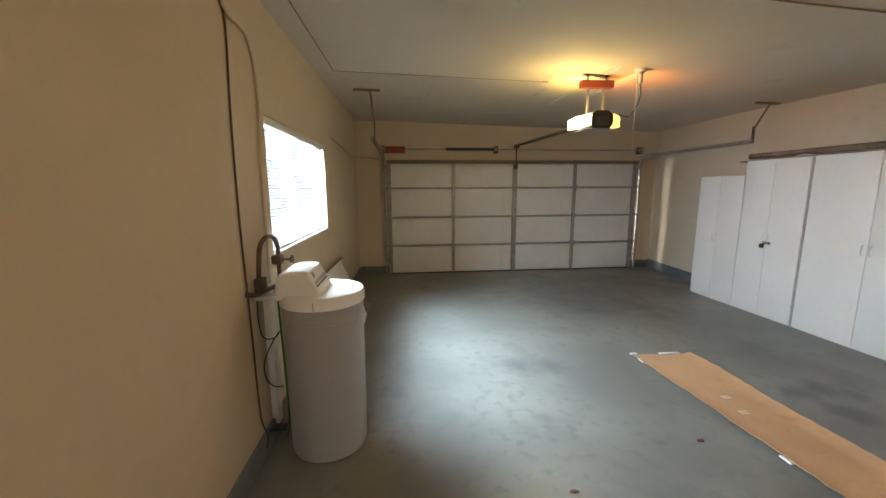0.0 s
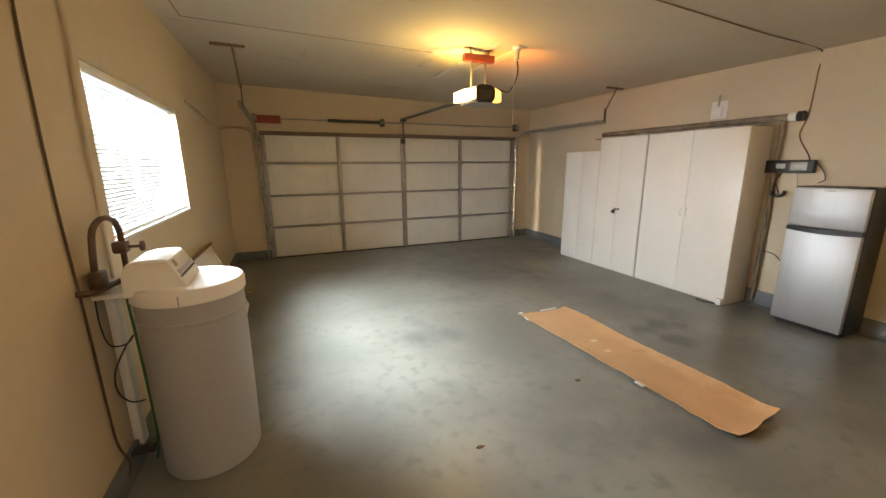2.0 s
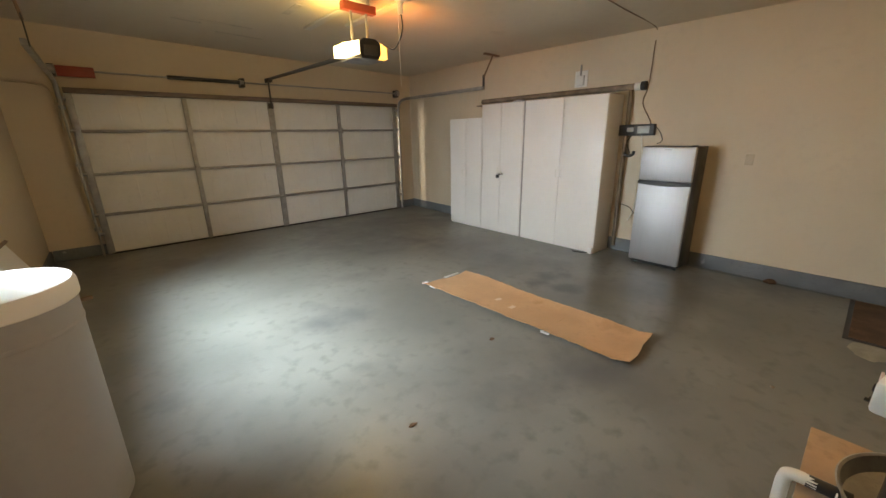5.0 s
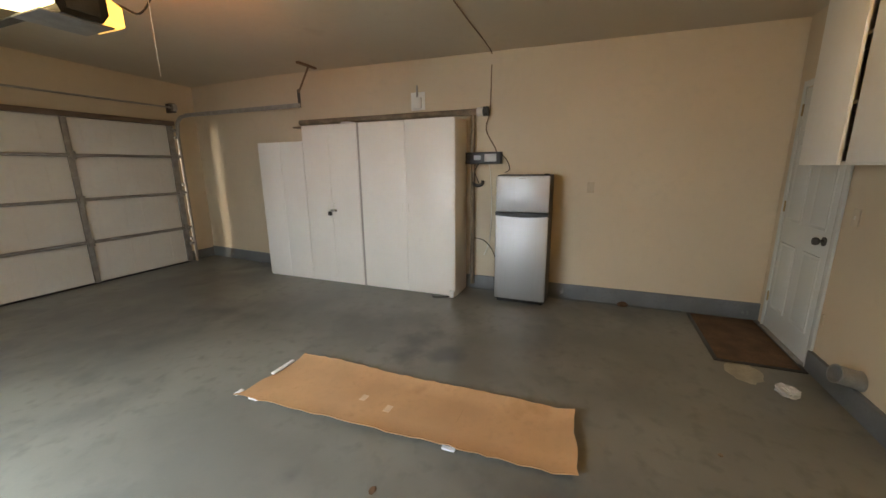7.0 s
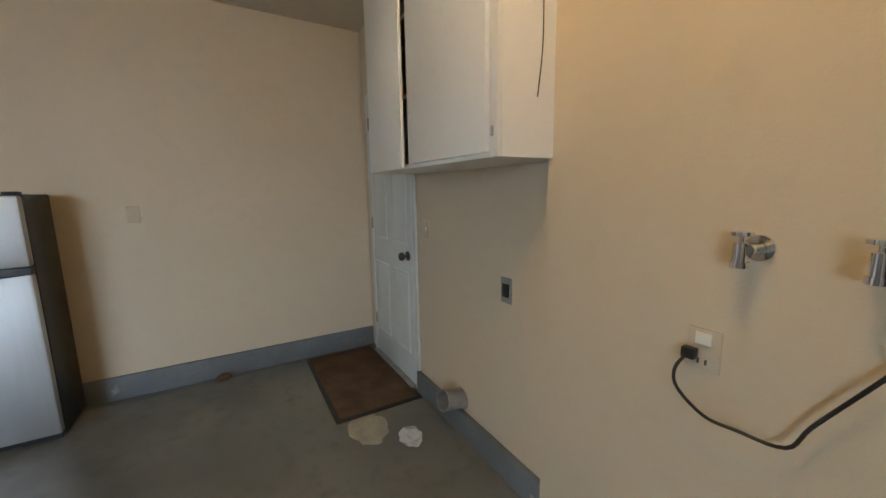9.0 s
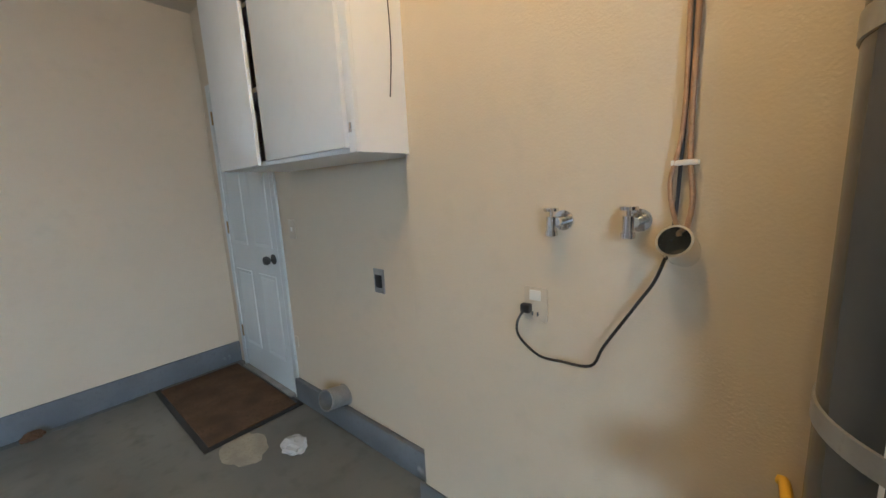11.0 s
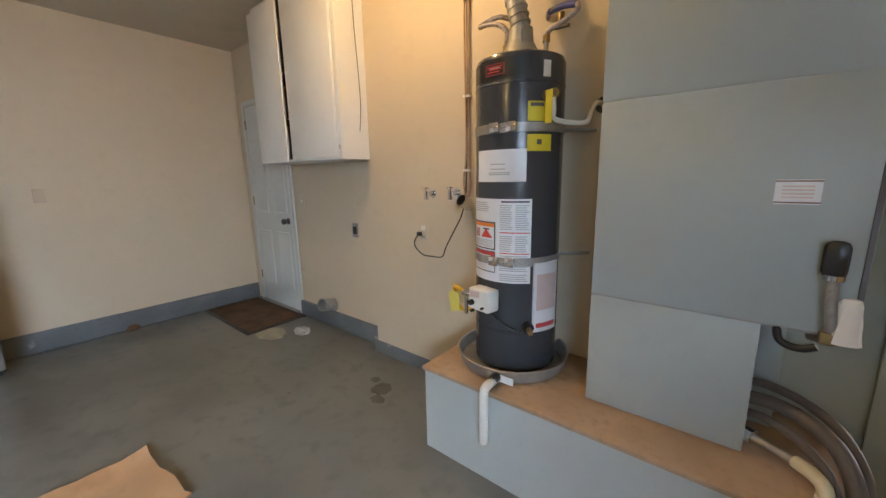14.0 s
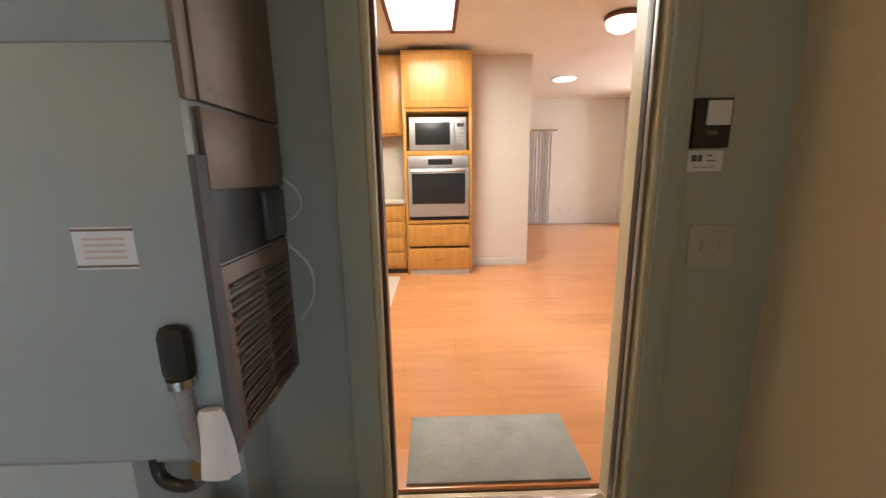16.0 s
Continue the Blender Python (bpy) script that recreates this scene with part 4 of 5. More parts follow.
def water_heater():
    wh = thing("water_heater", (HX, HY, 0.43), "dark grey tank water heater with labels, on the platform", "water heater")
    tank = part("tank", lathe(bmesh.new(), HX, HY, [(HR - 0.008, HZ), (HR, HZ + 0.01), (HR, 0.63), (HR + 0.002, 0.632), (HR + 0.002, 0.637), (HR, 0.64), (HR, 1.67), (HR + 0.002, 1.672), (HR + 0.002, 1.676), (HR, 1.678), (HR, 1.765), (HR - 0.008, 1.785), (HR - 0.03, 1.795), (0.05, 1.802)], 64), HEATER, wh)
    # a0 lower = towards +x ; the camera's side is about 90 to 150 degrees on the right of the picture
    patch("brand_band", wh, 45, 132, 1.69, 1.765, BLACK, "black band with a red emblem")
    e = patch("emblem", wh, 74, 100, 1.706, 1.748, DREDK, "dark red emblem", off=0.003)
    patch("emblem_field", wh, 75.5, 98.5, 1.710, 1.744, BLACK, off=0.0036)
    for a0, a1, z in ((77, 97, 1.735), (79, 96, 1.7255), (77, 94, 1.716)):
        patch("emblem_line", wh, a0, a1, z, z + 0.004, REDP, off=0.0042, n=4)
    patch("emblem_line", wh, 80, 95, 1.7305, 1.733, INKG, off=0.0042, n=4)
    patch("sticker", wh, 146, 156, 1.69, 1.75, PAPER, "small white sticker")
    patch("label", wh, 56, 128, 1.29, 1.42, PAPER, "white notice sheet")
    for k, z in enumerate((1.36, 1.34, 1.325, 1.318)):
        patch("print_line", wh, 82 - 3 * (k > 1), 102 + 6 * (k > 1), z, z + 0.004, INKG, off=0.0025)
    patch("label", wh, 43, 136, 0.86, 1.22, PAPER, "large white instruction label")
    patch("label_frame", wh, 45, 90, 1.000, 1.122, INK, off=0.0022)
    patch("label_field", wh, 47, 88, 1.006, 1.116, PAPER, off=0.0030)
    patch("orange_bar", wh, 47, 88, 1.100, 1.116, ORANGE, off=0.0036)
    for k in range(5):
        patch("red_figure", wh, 66 + k * 1.6, 85 - k * 1.9, 1.052 + k * 0.007, 1.059 + k * 0.007, REDP, off=0.0036, n=4)
    patch("print_bar", wh, 70, 81, 1.087, 1.093, INK, off=0.0038, n=4)
    for z in (1.042, 1.035, 1.028, 1.021, 1.014):
        patch("print_line", wh, 49, 86, z - 0.003, z, INKG, off=0.0036, n=6)
    patch("red_ring", wh, 51, 61, 1.052, 1.088, REDP, off=0.0036)
    patch("label_field", wh, 53, 59, 1.056, 1.084, PAPER, off=0.0042, n=4)
    patch("print_bar", wh, 54.5, 57.5, 1.058, 1.082, INK, off=0.0048, n=4)
    patch("label_frame", wh, 45, 90, 0.900, 0.994, INK, off=0.0022)
    patch("label_field", wh, 46, 89, 0.904, 0.974, PAPER, off=0.0030)
    patch("red_bar", wh, 46, 89, 0.976, 0.990, REDP, off=0.0030)
    patch("black_figure", wh, 49, 53, 0.955, 0.966, INK, off=0.0036, n=3)
    patch("black_figure", wh, 55, 63, 0.950, 0.969, INK, off=0.0036, n=3)
    patch("red_figure", wh, 56, 64, 0.934, 0.947, REDP, off=0.0036, n=3)
    rnd = random.Random(11)
    for c0, c1, top, bot in ((96, 113, 1.195, 1.09), (116, 133, 1.195, 1.09), (96, 113, 1.065, 1.0), (116, 133, 1.065, 1.0), (96, 133, 0.98, 0.91), (48, 80, 1.205, 1.165), (66, 87, 0.965, 0.90), (96, 133, 0.90, 0.87)):
        z = top
        while z > bot:
            patch("print_line", wh, c0, c1 - rnd.uniform(0, 4), z - 0.004, z, INKG, off=0.0022, n=4)
            z -= 0.009
    patch("print_bar", wh, 98, 133, 1.205, 1.212, INK, off=0.0024)
    patch("print_bar", wh, 96, 134, 1.077, 1.081, REDP, off=0.0024)
    patch("print_bar", wh, 96, 134, 0.988, 0.992, REDP, off=0.0024)
    patch("yellow_label", wh, 128, 150, 1.525, 1.60, YELLOW, "yellow warning label")
    patch("yellow_label", wh, 128, 160, 1.41, 1.475, YELLOW, "yellow energy label")
    patch("print_bar", wh, 131, 148, 1.58, 1.593, INK, off=0.0024)
    patch("print_bar", wh, 140, 146, 1.435, 1.455, INK, off=0.0024)
    patch("service_sheet", wh, 140, 178, 0.64, 0.95, PAPER, "white folded sheet with red print", off=0.012)
    patch("print_bar", wh, 144, 174, 0.74, 0.90, PINK, off=0.014)
    patch("print_bar", wh, 144, 174, 0.66, 0.68, REDP, off=0.014)
    for z in (1.485, 0.935):
        s = part("strap", lathe(bmesh.new(), HX, HY, [(HR + 0.001, z), (HR + 0.004, z + 0.001), (HR + 0.004, z + 0.036), (HR + 0.001, z + 0.037)], 48), GRAIL, wh, "galvanised earthquake strap")
        for a in (90, 110):
            p = on_tank(a, z + 0.018, 0.014)
            part("strap_bracket", B(p.x - 0.022, p.x + 0.022, p.y - 0.010, p.y + 0.010, z, z + 0.04, bevel=0.003), CHROME, s)
        part("strap_bolt", rod(bmesh.new(), on_tank(84, z + 0.02, 0.018), on_tank(116, z + 0.02, 0.018), 0.004, 8), CHROME, s)
        part("strap_arm", rod(bmesh.new(), (HX - 0.16, HY - 0.10, z + 0.02), (1.60, YB, z + 0.02), 0.008, 8), GRAIL, s)
    g = thing("gas_valve", on_tank(78, 0.73, 0.0), "white gas control valve on the water heater", "gas valve")
    c = on_tank(80, 0.782, 0.035)
    bm = B(-0.062, 0.062, -0.036, 0.036, -0.05, 0.05, bevel=0.012)
    bmesh.ops.rotate(bm, verts=bm.verts, cent=(0, 0, 0), matrix=Matrix.Rotation(radians(-12), 3, "Z"))
    bmesh.ops.translate(bm, verts=bm.verts, vec=c)
    part("housing", bm, WHITE, g)
    n_ = Vector((math.cos(radians(78)), math.sin(radians(78)), 0))
    side = Vector((n_.y, -n_.x, 0))
    for u, z, r, m in ((0.035, -0.015, 0.013, BLACK), (-0.032, -0.028, 0.006, BLACK), (0.03, -0.052, 0.007, BLACK)):
        p = c + side * u + Vector((0, 0, z)) + n_ * 0.034
        part("knob", rod(bmesh.new(), p, p + n_ * 0.016, r, 14), m, g)
    p = c + n_ * 0.036
    part("label", B(p.x - 0.04, p.x + 0.04, p.y - 0.004, p.y + 0.002, c.z + 0.012, c.z + 0.04), PINK, g, "pink printed label")
    part("union", rod(bmesh.new(), c + side * 0.06, c + side * 0.13, 0.013, 12), CHROME, g)
    part("nut", rod(bmesh.new(), c + side * 0.09, c + side * 0.115, 0.019, 6), CHROME, g)
    part("drip_leg", rod(bmesh.new(), c + side * 0.115 + Vector((0, 0, -0.10)), c + side * 0.115, 0.009, 10), CHROME, g)
    e0 = c + side * 0.13
    hose = part("gas_hose", T([e0, e0 + side * 0.045 + Vector((0, 0, 0.012)), e0 + side * 0.085 + Vector((0, -0.02, 0.0)), e0 + side * 0.10 + Vector((0, -0.04, -0.07)), e0 + side * 0.075 + Vector((0, -0.08, -0.13)), e0 + side * 0.03 + Vector((0, -0.14, -0.12)), (2.07, 0.10, 0.68), (2.08, YB, 0.68)], 0.011), YELLOWH, g, "yellow coated gas hose")
    bm = bmesh.new()
    t0 = e0 + side * 0.06
    q = [t0 + Vector(v) for v in ((0.01, 0.014, 0.0), (0.030, 0.014, -0.02), (0.016, 0.014, -0.11), (-0.035, 0.014, -0.095), (-0.03, 0.014, -0.015))]
    rings(bm, [[(v.x, v.y, v.z) for v in q], [(v.x, v.y + 0.003, v.z) for v in q]], 5)
    part("tag", bm, TAGY, g, "yellow paper tag")
    part("pilot_tube", T([c + Vector((-0.03, 0, -0.05)), on_tank(95, 0.69, 0.008), on_tank(115, 0.655, 0.008), on_tank(132, 0.65, 0.006)], 0.004), BLACK, g)
    dv = part("drain_valve", rod(bmesh.new(), on_tank(134, 0.665, -0.005), on_tank(134, 0.655, 0.05), 0.012, 12), BRASS, wh, "brass drain valve")
    part("valve_knob", rod(bmesh.new(), on_tank(134, 0.668, 0.0), on_tank(134, 0.664, 0.022), 0.024, 14), BLACK, dv)
    # relief valve and its discharge pipe
    p0 = on_tank(150, 1.62, -0.01)
    part("relief_valve", rod(bmesh.new(), p0, on_tank(150, 1.62, 0.06), 0.018, 12), BRASS, wh, "brass relief valve")
    part("relief_tag", B(p0.x - 0.058, p0.x - 0.030, p0.y + 0.05, p0.y + 0.053, 1.51, 1.63, bevel=0.001), YELLOW, wh, "yellow paper tag")
    part("discharge_pipe", T([on_tank(150, 1.62, 0.05), on_tank(150, 1.56, 0.055), on_tank(150, 1.525, 0.06), (1.62, 0.30, 1.515), (1.58, 0.25, 1.52), (1.575, 0.22, 1.56), (1.57, 0.17, 1.60), (1.565, YB, 1.60)], 0.0095, 8), PVC, wh, "white discharge pipe")
    part("wall_boot", rod(bmesh.new(), (1.565, YB, 1.60), (1.567, YB + 0.03, 1.60), 0.034, 16), BLACK, wh, "black rubber boot at the wall")
    # pan
    bm = bmesh.new()
    lathe(bm, HX + 0.005, HY + 0.018, [(0.225, 0.431), (0.248, 0.433), (0.262, 0.49), (0.266, 0.492), (0.262, 0.494), (0.255, 0.49), (0.240, 0.438), (0.22, 0.436)], 56)
    pan = thing("drain_pan", (HX, HY, 0.43), "round galvanised drain pan under the water heater", "pan")
    part("pan", bm, GRAIL, pan)
    part("fitting", rod(bmesh.new(), (HX - 0.06, 0.50, 0.462), (HX - 0.065, 0.60, 0.462), 0.020, 14), BLACK, pan)
    part("drain_pipe", T([(HX - 0.065, 0.575, 0.462), (HX - 0.067, 0.625, 0.462), (HX - 0.068, 0.645, 0.440), (HX - 0.068, 0.645, 0.33), (HX - 0.068, 0.645, 0.215)], 0.019, 12), PVC, pan, "white plastic drain pipe")
    part("pan_sticker", B(HX - 0.14, HX - 0.07, HY + 0.268, HY + 0.272, 0.445, 0.475), PAPER, pan)
    # vent, inlet and outlet hoses
    part("draft_hood", lathe(bmesh.new(), HX, HY, [(0.085, 1.80), (0.085, 1.812), (0.055, 1.865), (0.05, 1.92)], 24), GRAIL, wh)
    for k in range(3):
        a = k * 2.1
        part("hood_leg", rod(bmesh.new(), (HX + 0.07 * math.cos(a), HY + 0.07 * math.sin(a), 1.79), (HX + 0.05 * math.cos(a), HY + 0.05 * math.sin(a), 1.90), 0.004, 6), GRAIL, wh)
    vt = thing("vent_pipe", (HX, HY, 1.9), "galvanised vent pipe rising from the water heater", "pipe")
    part("lower_section", rod(bmesh.new(), (HX - 0.005, HY, 1.90), (HX + 0.03, HY, 2.04), 0.040, 20), GRAIL, vt)
    part("elbow", T([(HX + 0.03, HY, 2.03), (HX + 0.045, HY - 0.01, 2.10), (HX + 0.055, HY - 0.02, 2.18), (HX + 0.06, HY - 0.03, 2.30)], 0.043, 16, 3), GRAIL, vt)
    part("upper_section", rod(bmesh.new(), (HX + 0.06, HY - 0.03, 2.28), (HX + 0.06, HY - 0.03, ceil_z(HX, HY) + 0.005), 0.040, 20), GRAIL, vt)
    for k in range(4):
        part("crimp_ring", rod(bmesh.new(), (HX + 0.001 + k * 0.008, HY, 1.935 + k * 0.032), (HX + 0.003 + k * 0.008, HY, 1.943 + k * 0.032), 0.0435, 20), GRAIL, vt)
    y = HY
    left = [(1.943, y, 1.86), (1.940, y, 1.925), (1.985, y, 1.965), (2.055, y - 0.01, 1.982), (2.105, y - 0.04, 1.992), (2.10, y - 0.08, 2.022), (2.04, y - 0.11, 2.040), (1.985, y - 0.14, 2.015), (1.96, YB, 1.97)]
    right = [(1.757, y, 1.85), (1.748, y, 1.885), (1.69, y, 1.905), (1.642, y - 0.01, 1.935), (1.652, y - 0.04, 1.970), (1.72, y - 0.07, 1.990), (1.80, y - 0.12, 2.002), (1.84, YB, 2.01)]
    for pts, lab in ((left, "braided grey water hose looping to the wall"), (right, "water hose with a blue sleeve")):
        x = pts[0][0]
        h = thing("water_hose", (x, HY, 1.83), lab, "hose", "water heater hoses")
        part("nipple", rod(bmesh.new(), (x, HY, 1.79), (x, HY, 1.87), 0.010, 12), GRAIL, h)
        part("nut", rod(bmesh.new(), (x, HY, 1.845), (x, HY, 1.87), 0.016, 6), BRASS, h)
        part("hose", T(pts, 0.011, 8), BRAID, h)
        if pts is right:
            part("sleeve", T(pts[4:7], 0.0135, 8), BLUE, h, "blue sleeve")
            part("valve_body", rod(bmesh.new(), (1.735, y - 0.09, 1.975), (1.735, y - 0.09, 1.925), 0.014, 10), BRASS, h)
            part("valve_handle", B(1.70, 1.765, y - 0.10, y - 0.08, 1.915, 1.928, bevel=0.003), DUSTY, h)


water_heater()


# ---- furnace ----
def furnace():
    fu = thing("furnace", (1.2, 0.25, 0.43), "grey-green sheet metal furnace cabinet on the platform", "furnace")
    lo = part("lower_panel", B(0.98, 1.475, YB + 0.004, 0.41, 0.432, 0.868, bevel=0.004), FURN, fu)
    up = part("upper_panel", B(0.80, 1.475, YB + 0.004, 0.412, 0.874, 1.5545, bevel=0.002), FURN, fu)
    part("top_panel", B(0.80, 1.475, YB + 0.004, 0.412, 1.5565, ceil_z(1.1, 0.2) + 0.004, bevel=0.004), FURN, fu)
    part("seam", B(0.81, 1.465, YB + 0.01, 0.408, 0.866, 0.876), GRAIL, fu)
    part("seam", B(0.81, 1.465, YB + 0.01, 0.409, 1.550, 1.560), FURN, fu)
    lb = part("data_label", B(0.90, 0.995, 0.412, 0.414, 1.225, 1.292), PAPER, fu, "small printed plate")
    for z in (1.228, 1.286):
        part("label_bar", B(0.90, 0.995, 0.4135, 0.415, z, z + 0.004), WOOD, lb)
    for z in (1.242, 1.252, 1.262, 1.272):
        part("label_bar", B(0.915, 0.98, 0.4135, 0.415, z, z + 0.004), PINK, lb)
    part("corner_strip", B(0.788, 0.80, 0.385, 0.415, 0.88, 1.40, bevel=0.002), INK, fu)
    part("corner_strip", B(0.790, 0.80, 0.385, 0.413, 1.48, 2.6, bevel=0.002), BRONZE, fu)
    part("side_panel", B(0.786, 0.799, 0.09, 0.384, 1.482, 2.62, bevel=0.002), BRONZE, fu, "brown side panel")
    part("side_panel", B(0.788, 0.799, 0.09, 0.384, 1.345, 1.474, bevel=0.002), BRONZE, fu, "brown side panel")
    # flat black sheet: the shade of an opening put in as colour
    part("recess", B(0.795, 0.799, 0.10, 0.375, 1.22, 1.345), BLACK, fu, "black sheet standing for a shaded opening")
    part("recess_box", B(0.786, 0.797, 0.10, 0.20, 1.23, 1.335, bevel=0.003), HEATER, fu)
    gr = part("grille", B(0.793, 0.799, 0.09, 0.384, 0.88, 1.215, bevel=0.001), BRONZE, fu, "brown louvred grille")
    for k in range(11):
        z = 0.90 + k * 0.027
        for y0, y1 in ((0.115, 0.225), (0.245, 0.36)):
            bm = B(-0.006, 0.006, y0, y1, -0.0015, 0.0015)
            bmesh.ops.rotate(bm, verts=bm.verts, cent=(0, 0, 0), matrix=Matrix.Rotation(radians(50), 3, "Y"))
            bmesh.ops.translate(bm, verts=bm.verts, vec=(0.789, 0, z + 0.006))
            part("louvre", bm, BRONZE, gr)
            # black strip for the shade in the gap below each louvre
            part("slot", B(0.7915, 0.7935, y0, y1, z - 0.009, z - 0.002), BLACK, gr)
    part("thin_wire", T([(0.786, 0.10, 1.36), (0.76, 0.085, 1.33), (0.755, 0.08, 1.29), (0.78, 0.085, 1.26)], 0.003, 6), PVC, fu)
    part("thin_wire", T([(0.786, 0.10, 1.20), (0.745, 0.085, 1.14), (0.745, 0.08, 1.06), (0.78, 0.085, 1.0)], 0.003, 6), PVC, fu)
    v = part("gas_cock", B(0.828, 0.880, 0.412, 0.445, 1.035, 1.135, bevel=0.018), BLACK, fu, "black service valve cover")
    part("cock_ring", rod(bmesh.new(), (0.852, 0.43, 1.03), (0.852, 0.43, 1.045), 0.022, 12), CHROME, v)
    part("gas_line", T([(0.852, 0.43, 1.04), (0.848, 0.435, 0.96), (0.84, 0.43, 0.90), (0.84, 0.40, 0.86), (0.87, 0.36, 0.845)], 0.013), GRAIL, fu)
    part("union", B(0.825, 0.86, 0.41, 0.44, 0.85, 0.885, bevel=0.006), BRASS, fu)
    bm = bmesh.new()
    n = 14
    rows = []
    for k, (r, z) in enumerate(((0.018, 0.985), (0.024, 0.97), (0.030, 0.92), (0.036, 0.86))):
        rows.append([(0.812 + r * 0.9 * math.cos(2 * math.pi * i / n) * (1 + 0.2 * math.sin(i * 2.3 + k)), 0.432 + r * 0.5 * math.sin(2 * math.pi * i / n), z) for i in range(n)])
    rings(bm, rows, n)
    part("bag", bm, CLOTH, fu, "small white cloth bag tied on")
    dp = thing("condensate_hoses", (0.85, 0.4, 0.43), "grey hose and white pipe beside the furnace", "hose")
    part("hose", T([(0.985, 0.30, 0.575), (0.92, 0.33, 0.590), (0.85, 0.38, 0.590), (0.785, 0.43, 0.560), (0.750, 0.47, 0.500), (0.735, 0.49, 0.432)], 0.022, 12, 8), GREYH, dp)
    part("hose", T([(0.985, 0.26, 0.615), (0.92, 0.29, 0.625), (0.85, 0.33, 0.620), (0.775, 0.38, 0.585), (0.725, 0.43, 0.510), (0.712, 0.45, 0.432)], 0.014, 10, 8), GREYH, dp)
    part("hose", T([(0.985, 0.33, 0.535), (0.93, 0.36, 0.545), (0.86, 0.41, 0.535), (0.80, 0.46, 0.495), (0.775, 0.49, 0.432)], 0.014, 10, 8), GREYH, dp)
    part("steel_pipe", rod(bmesh.new(), (0.985, 0.37, 0.485), (0.855, 0.45, 0.485), 0.012, 12), GRAIL, dp)
    part("nut", rod(bmesh.new(), (0.978, 0.372, 0.485), (0.955, 0.388, 0.485), 0.024, 6), CHROME, dp)
    part("elbow", T([(0.862, 0.447, 0.487), (0.825, 0.485, 0.487), (0.805, 0.505, 0.470), (0.80, 0.515, 0.432)], 0.019, 12), JAMB, dp, "cream plastic elbow")
    part("coupling", rod(bmesh.new(), (0.80, 0.515, 0.430), (0.80, 0.515, 0.452), 0.024, 14), PVC, dp)
    part("black_trap", T([(0.945, 0.40, 0.87), (0.938, 0.405, 0.835), (0.915, 0.41, 0.820), (0.885, 0.415, 0.820), (0.858, 0.42, 0.835)], 0.011, 10), BLACK, dp, "black rubber trap tube")
    part("sheet_duct", B(0.905, 0.985, YB + 0.004, 0.20, 0.432, 0.868, bevel=0.004), FURN, dp, "narrow grey-green sheet metal duct")


furnace()


# ---- water softener ----
def softener():
    cx, cy = -0.062, 2.62
    sf = thing("water_softener", (cx, cy, 0), "grey round water softener tank with a white lid", "water softener")
    part("tank", lathe(bmesh.new(), cx, cy, [(0.225, 0.0), (0.232, 0.012), (0.236, 0.3), (0.240, 0.84), (0.244, 0.845), (0.244, 0.855), (0.241, 0.86), (0.242, 0.952)], 64), TANKG, sf)
    lid = part("lid", lathe(bmesh.new(), cx, cy, [(0.246, 0.945), (0.251, 0.95), (0.251, 1.0), (0.243, 1.018), (0.225, 1.022), (0.10, 1.015)], 64), TANKW, sf, "white plastic lid")
    bm = bmesh.new()
    prof = [(-0.285, 1.0), (-0.285, 1.10), (-0.262, 1.145), (-0.215, 1.158), (-0.125, 1.158), (-0.105, 1.150), (-0.045, 1.03), (-0.04, 1.0)]
    rings(bm, [[(x, yy, z) for x, z in prof] for yy in (2.46, 2.475, 2.765, 2.78)], 8)
    for v in bm.verts:
        if v.co.y in (2.46, 2.78) or abs(v.co.y - 2.46) < 0.001 or abs(v.co.y - 2.78) < 0.001:
            v.co.z = min(v.co.z, 1.145) - 0.004
    head = part("control_head", bm, TANKW, sf)
    q = Vector((0.060, 0, -0.120)).normalized()
    nrm = Vector((0.120, 0, 0.060)).normalized()
    o = Vector((-0.092, 2.62, 1.124))
    for u, w, du, dw, m in ((0.0, -0.09, 0.018, 0.018, GRAIL), (0.045, 0.0, 0.010, 0.13, INKG), (0.066, 0.0, 0.005, 0.14, INK)):
        a = o + q * u + nrm * 0.001 + Vector((0, w, 0))
        cs = [a + q * i * du + Vector((0, j * dw, 0)) for i, j in ((-1, -1), (1, -1), (1, 1), (-1, 1))]
        bm = bmesh.new()
        rings(bm, [[tuple(c - nrm * 0.003) for c in cs], [tuple(c + nrm * 0.002) for c in cs]], 4)
        part("panel_mark", bm, m, head)
    part("seam", B(cx - 0.005, cx + 0.002, cy - 0.2525, cy - 0.2505, 0.95, 1.0), INKG, lid)
    part("overflow", rod(bmesh.new(), (cx + 0.235, cy + 0.03, 0.90), (cx + 0.275, cy + 0.035, 0.90), 0.008, 8), WOOD, sf)


softener()


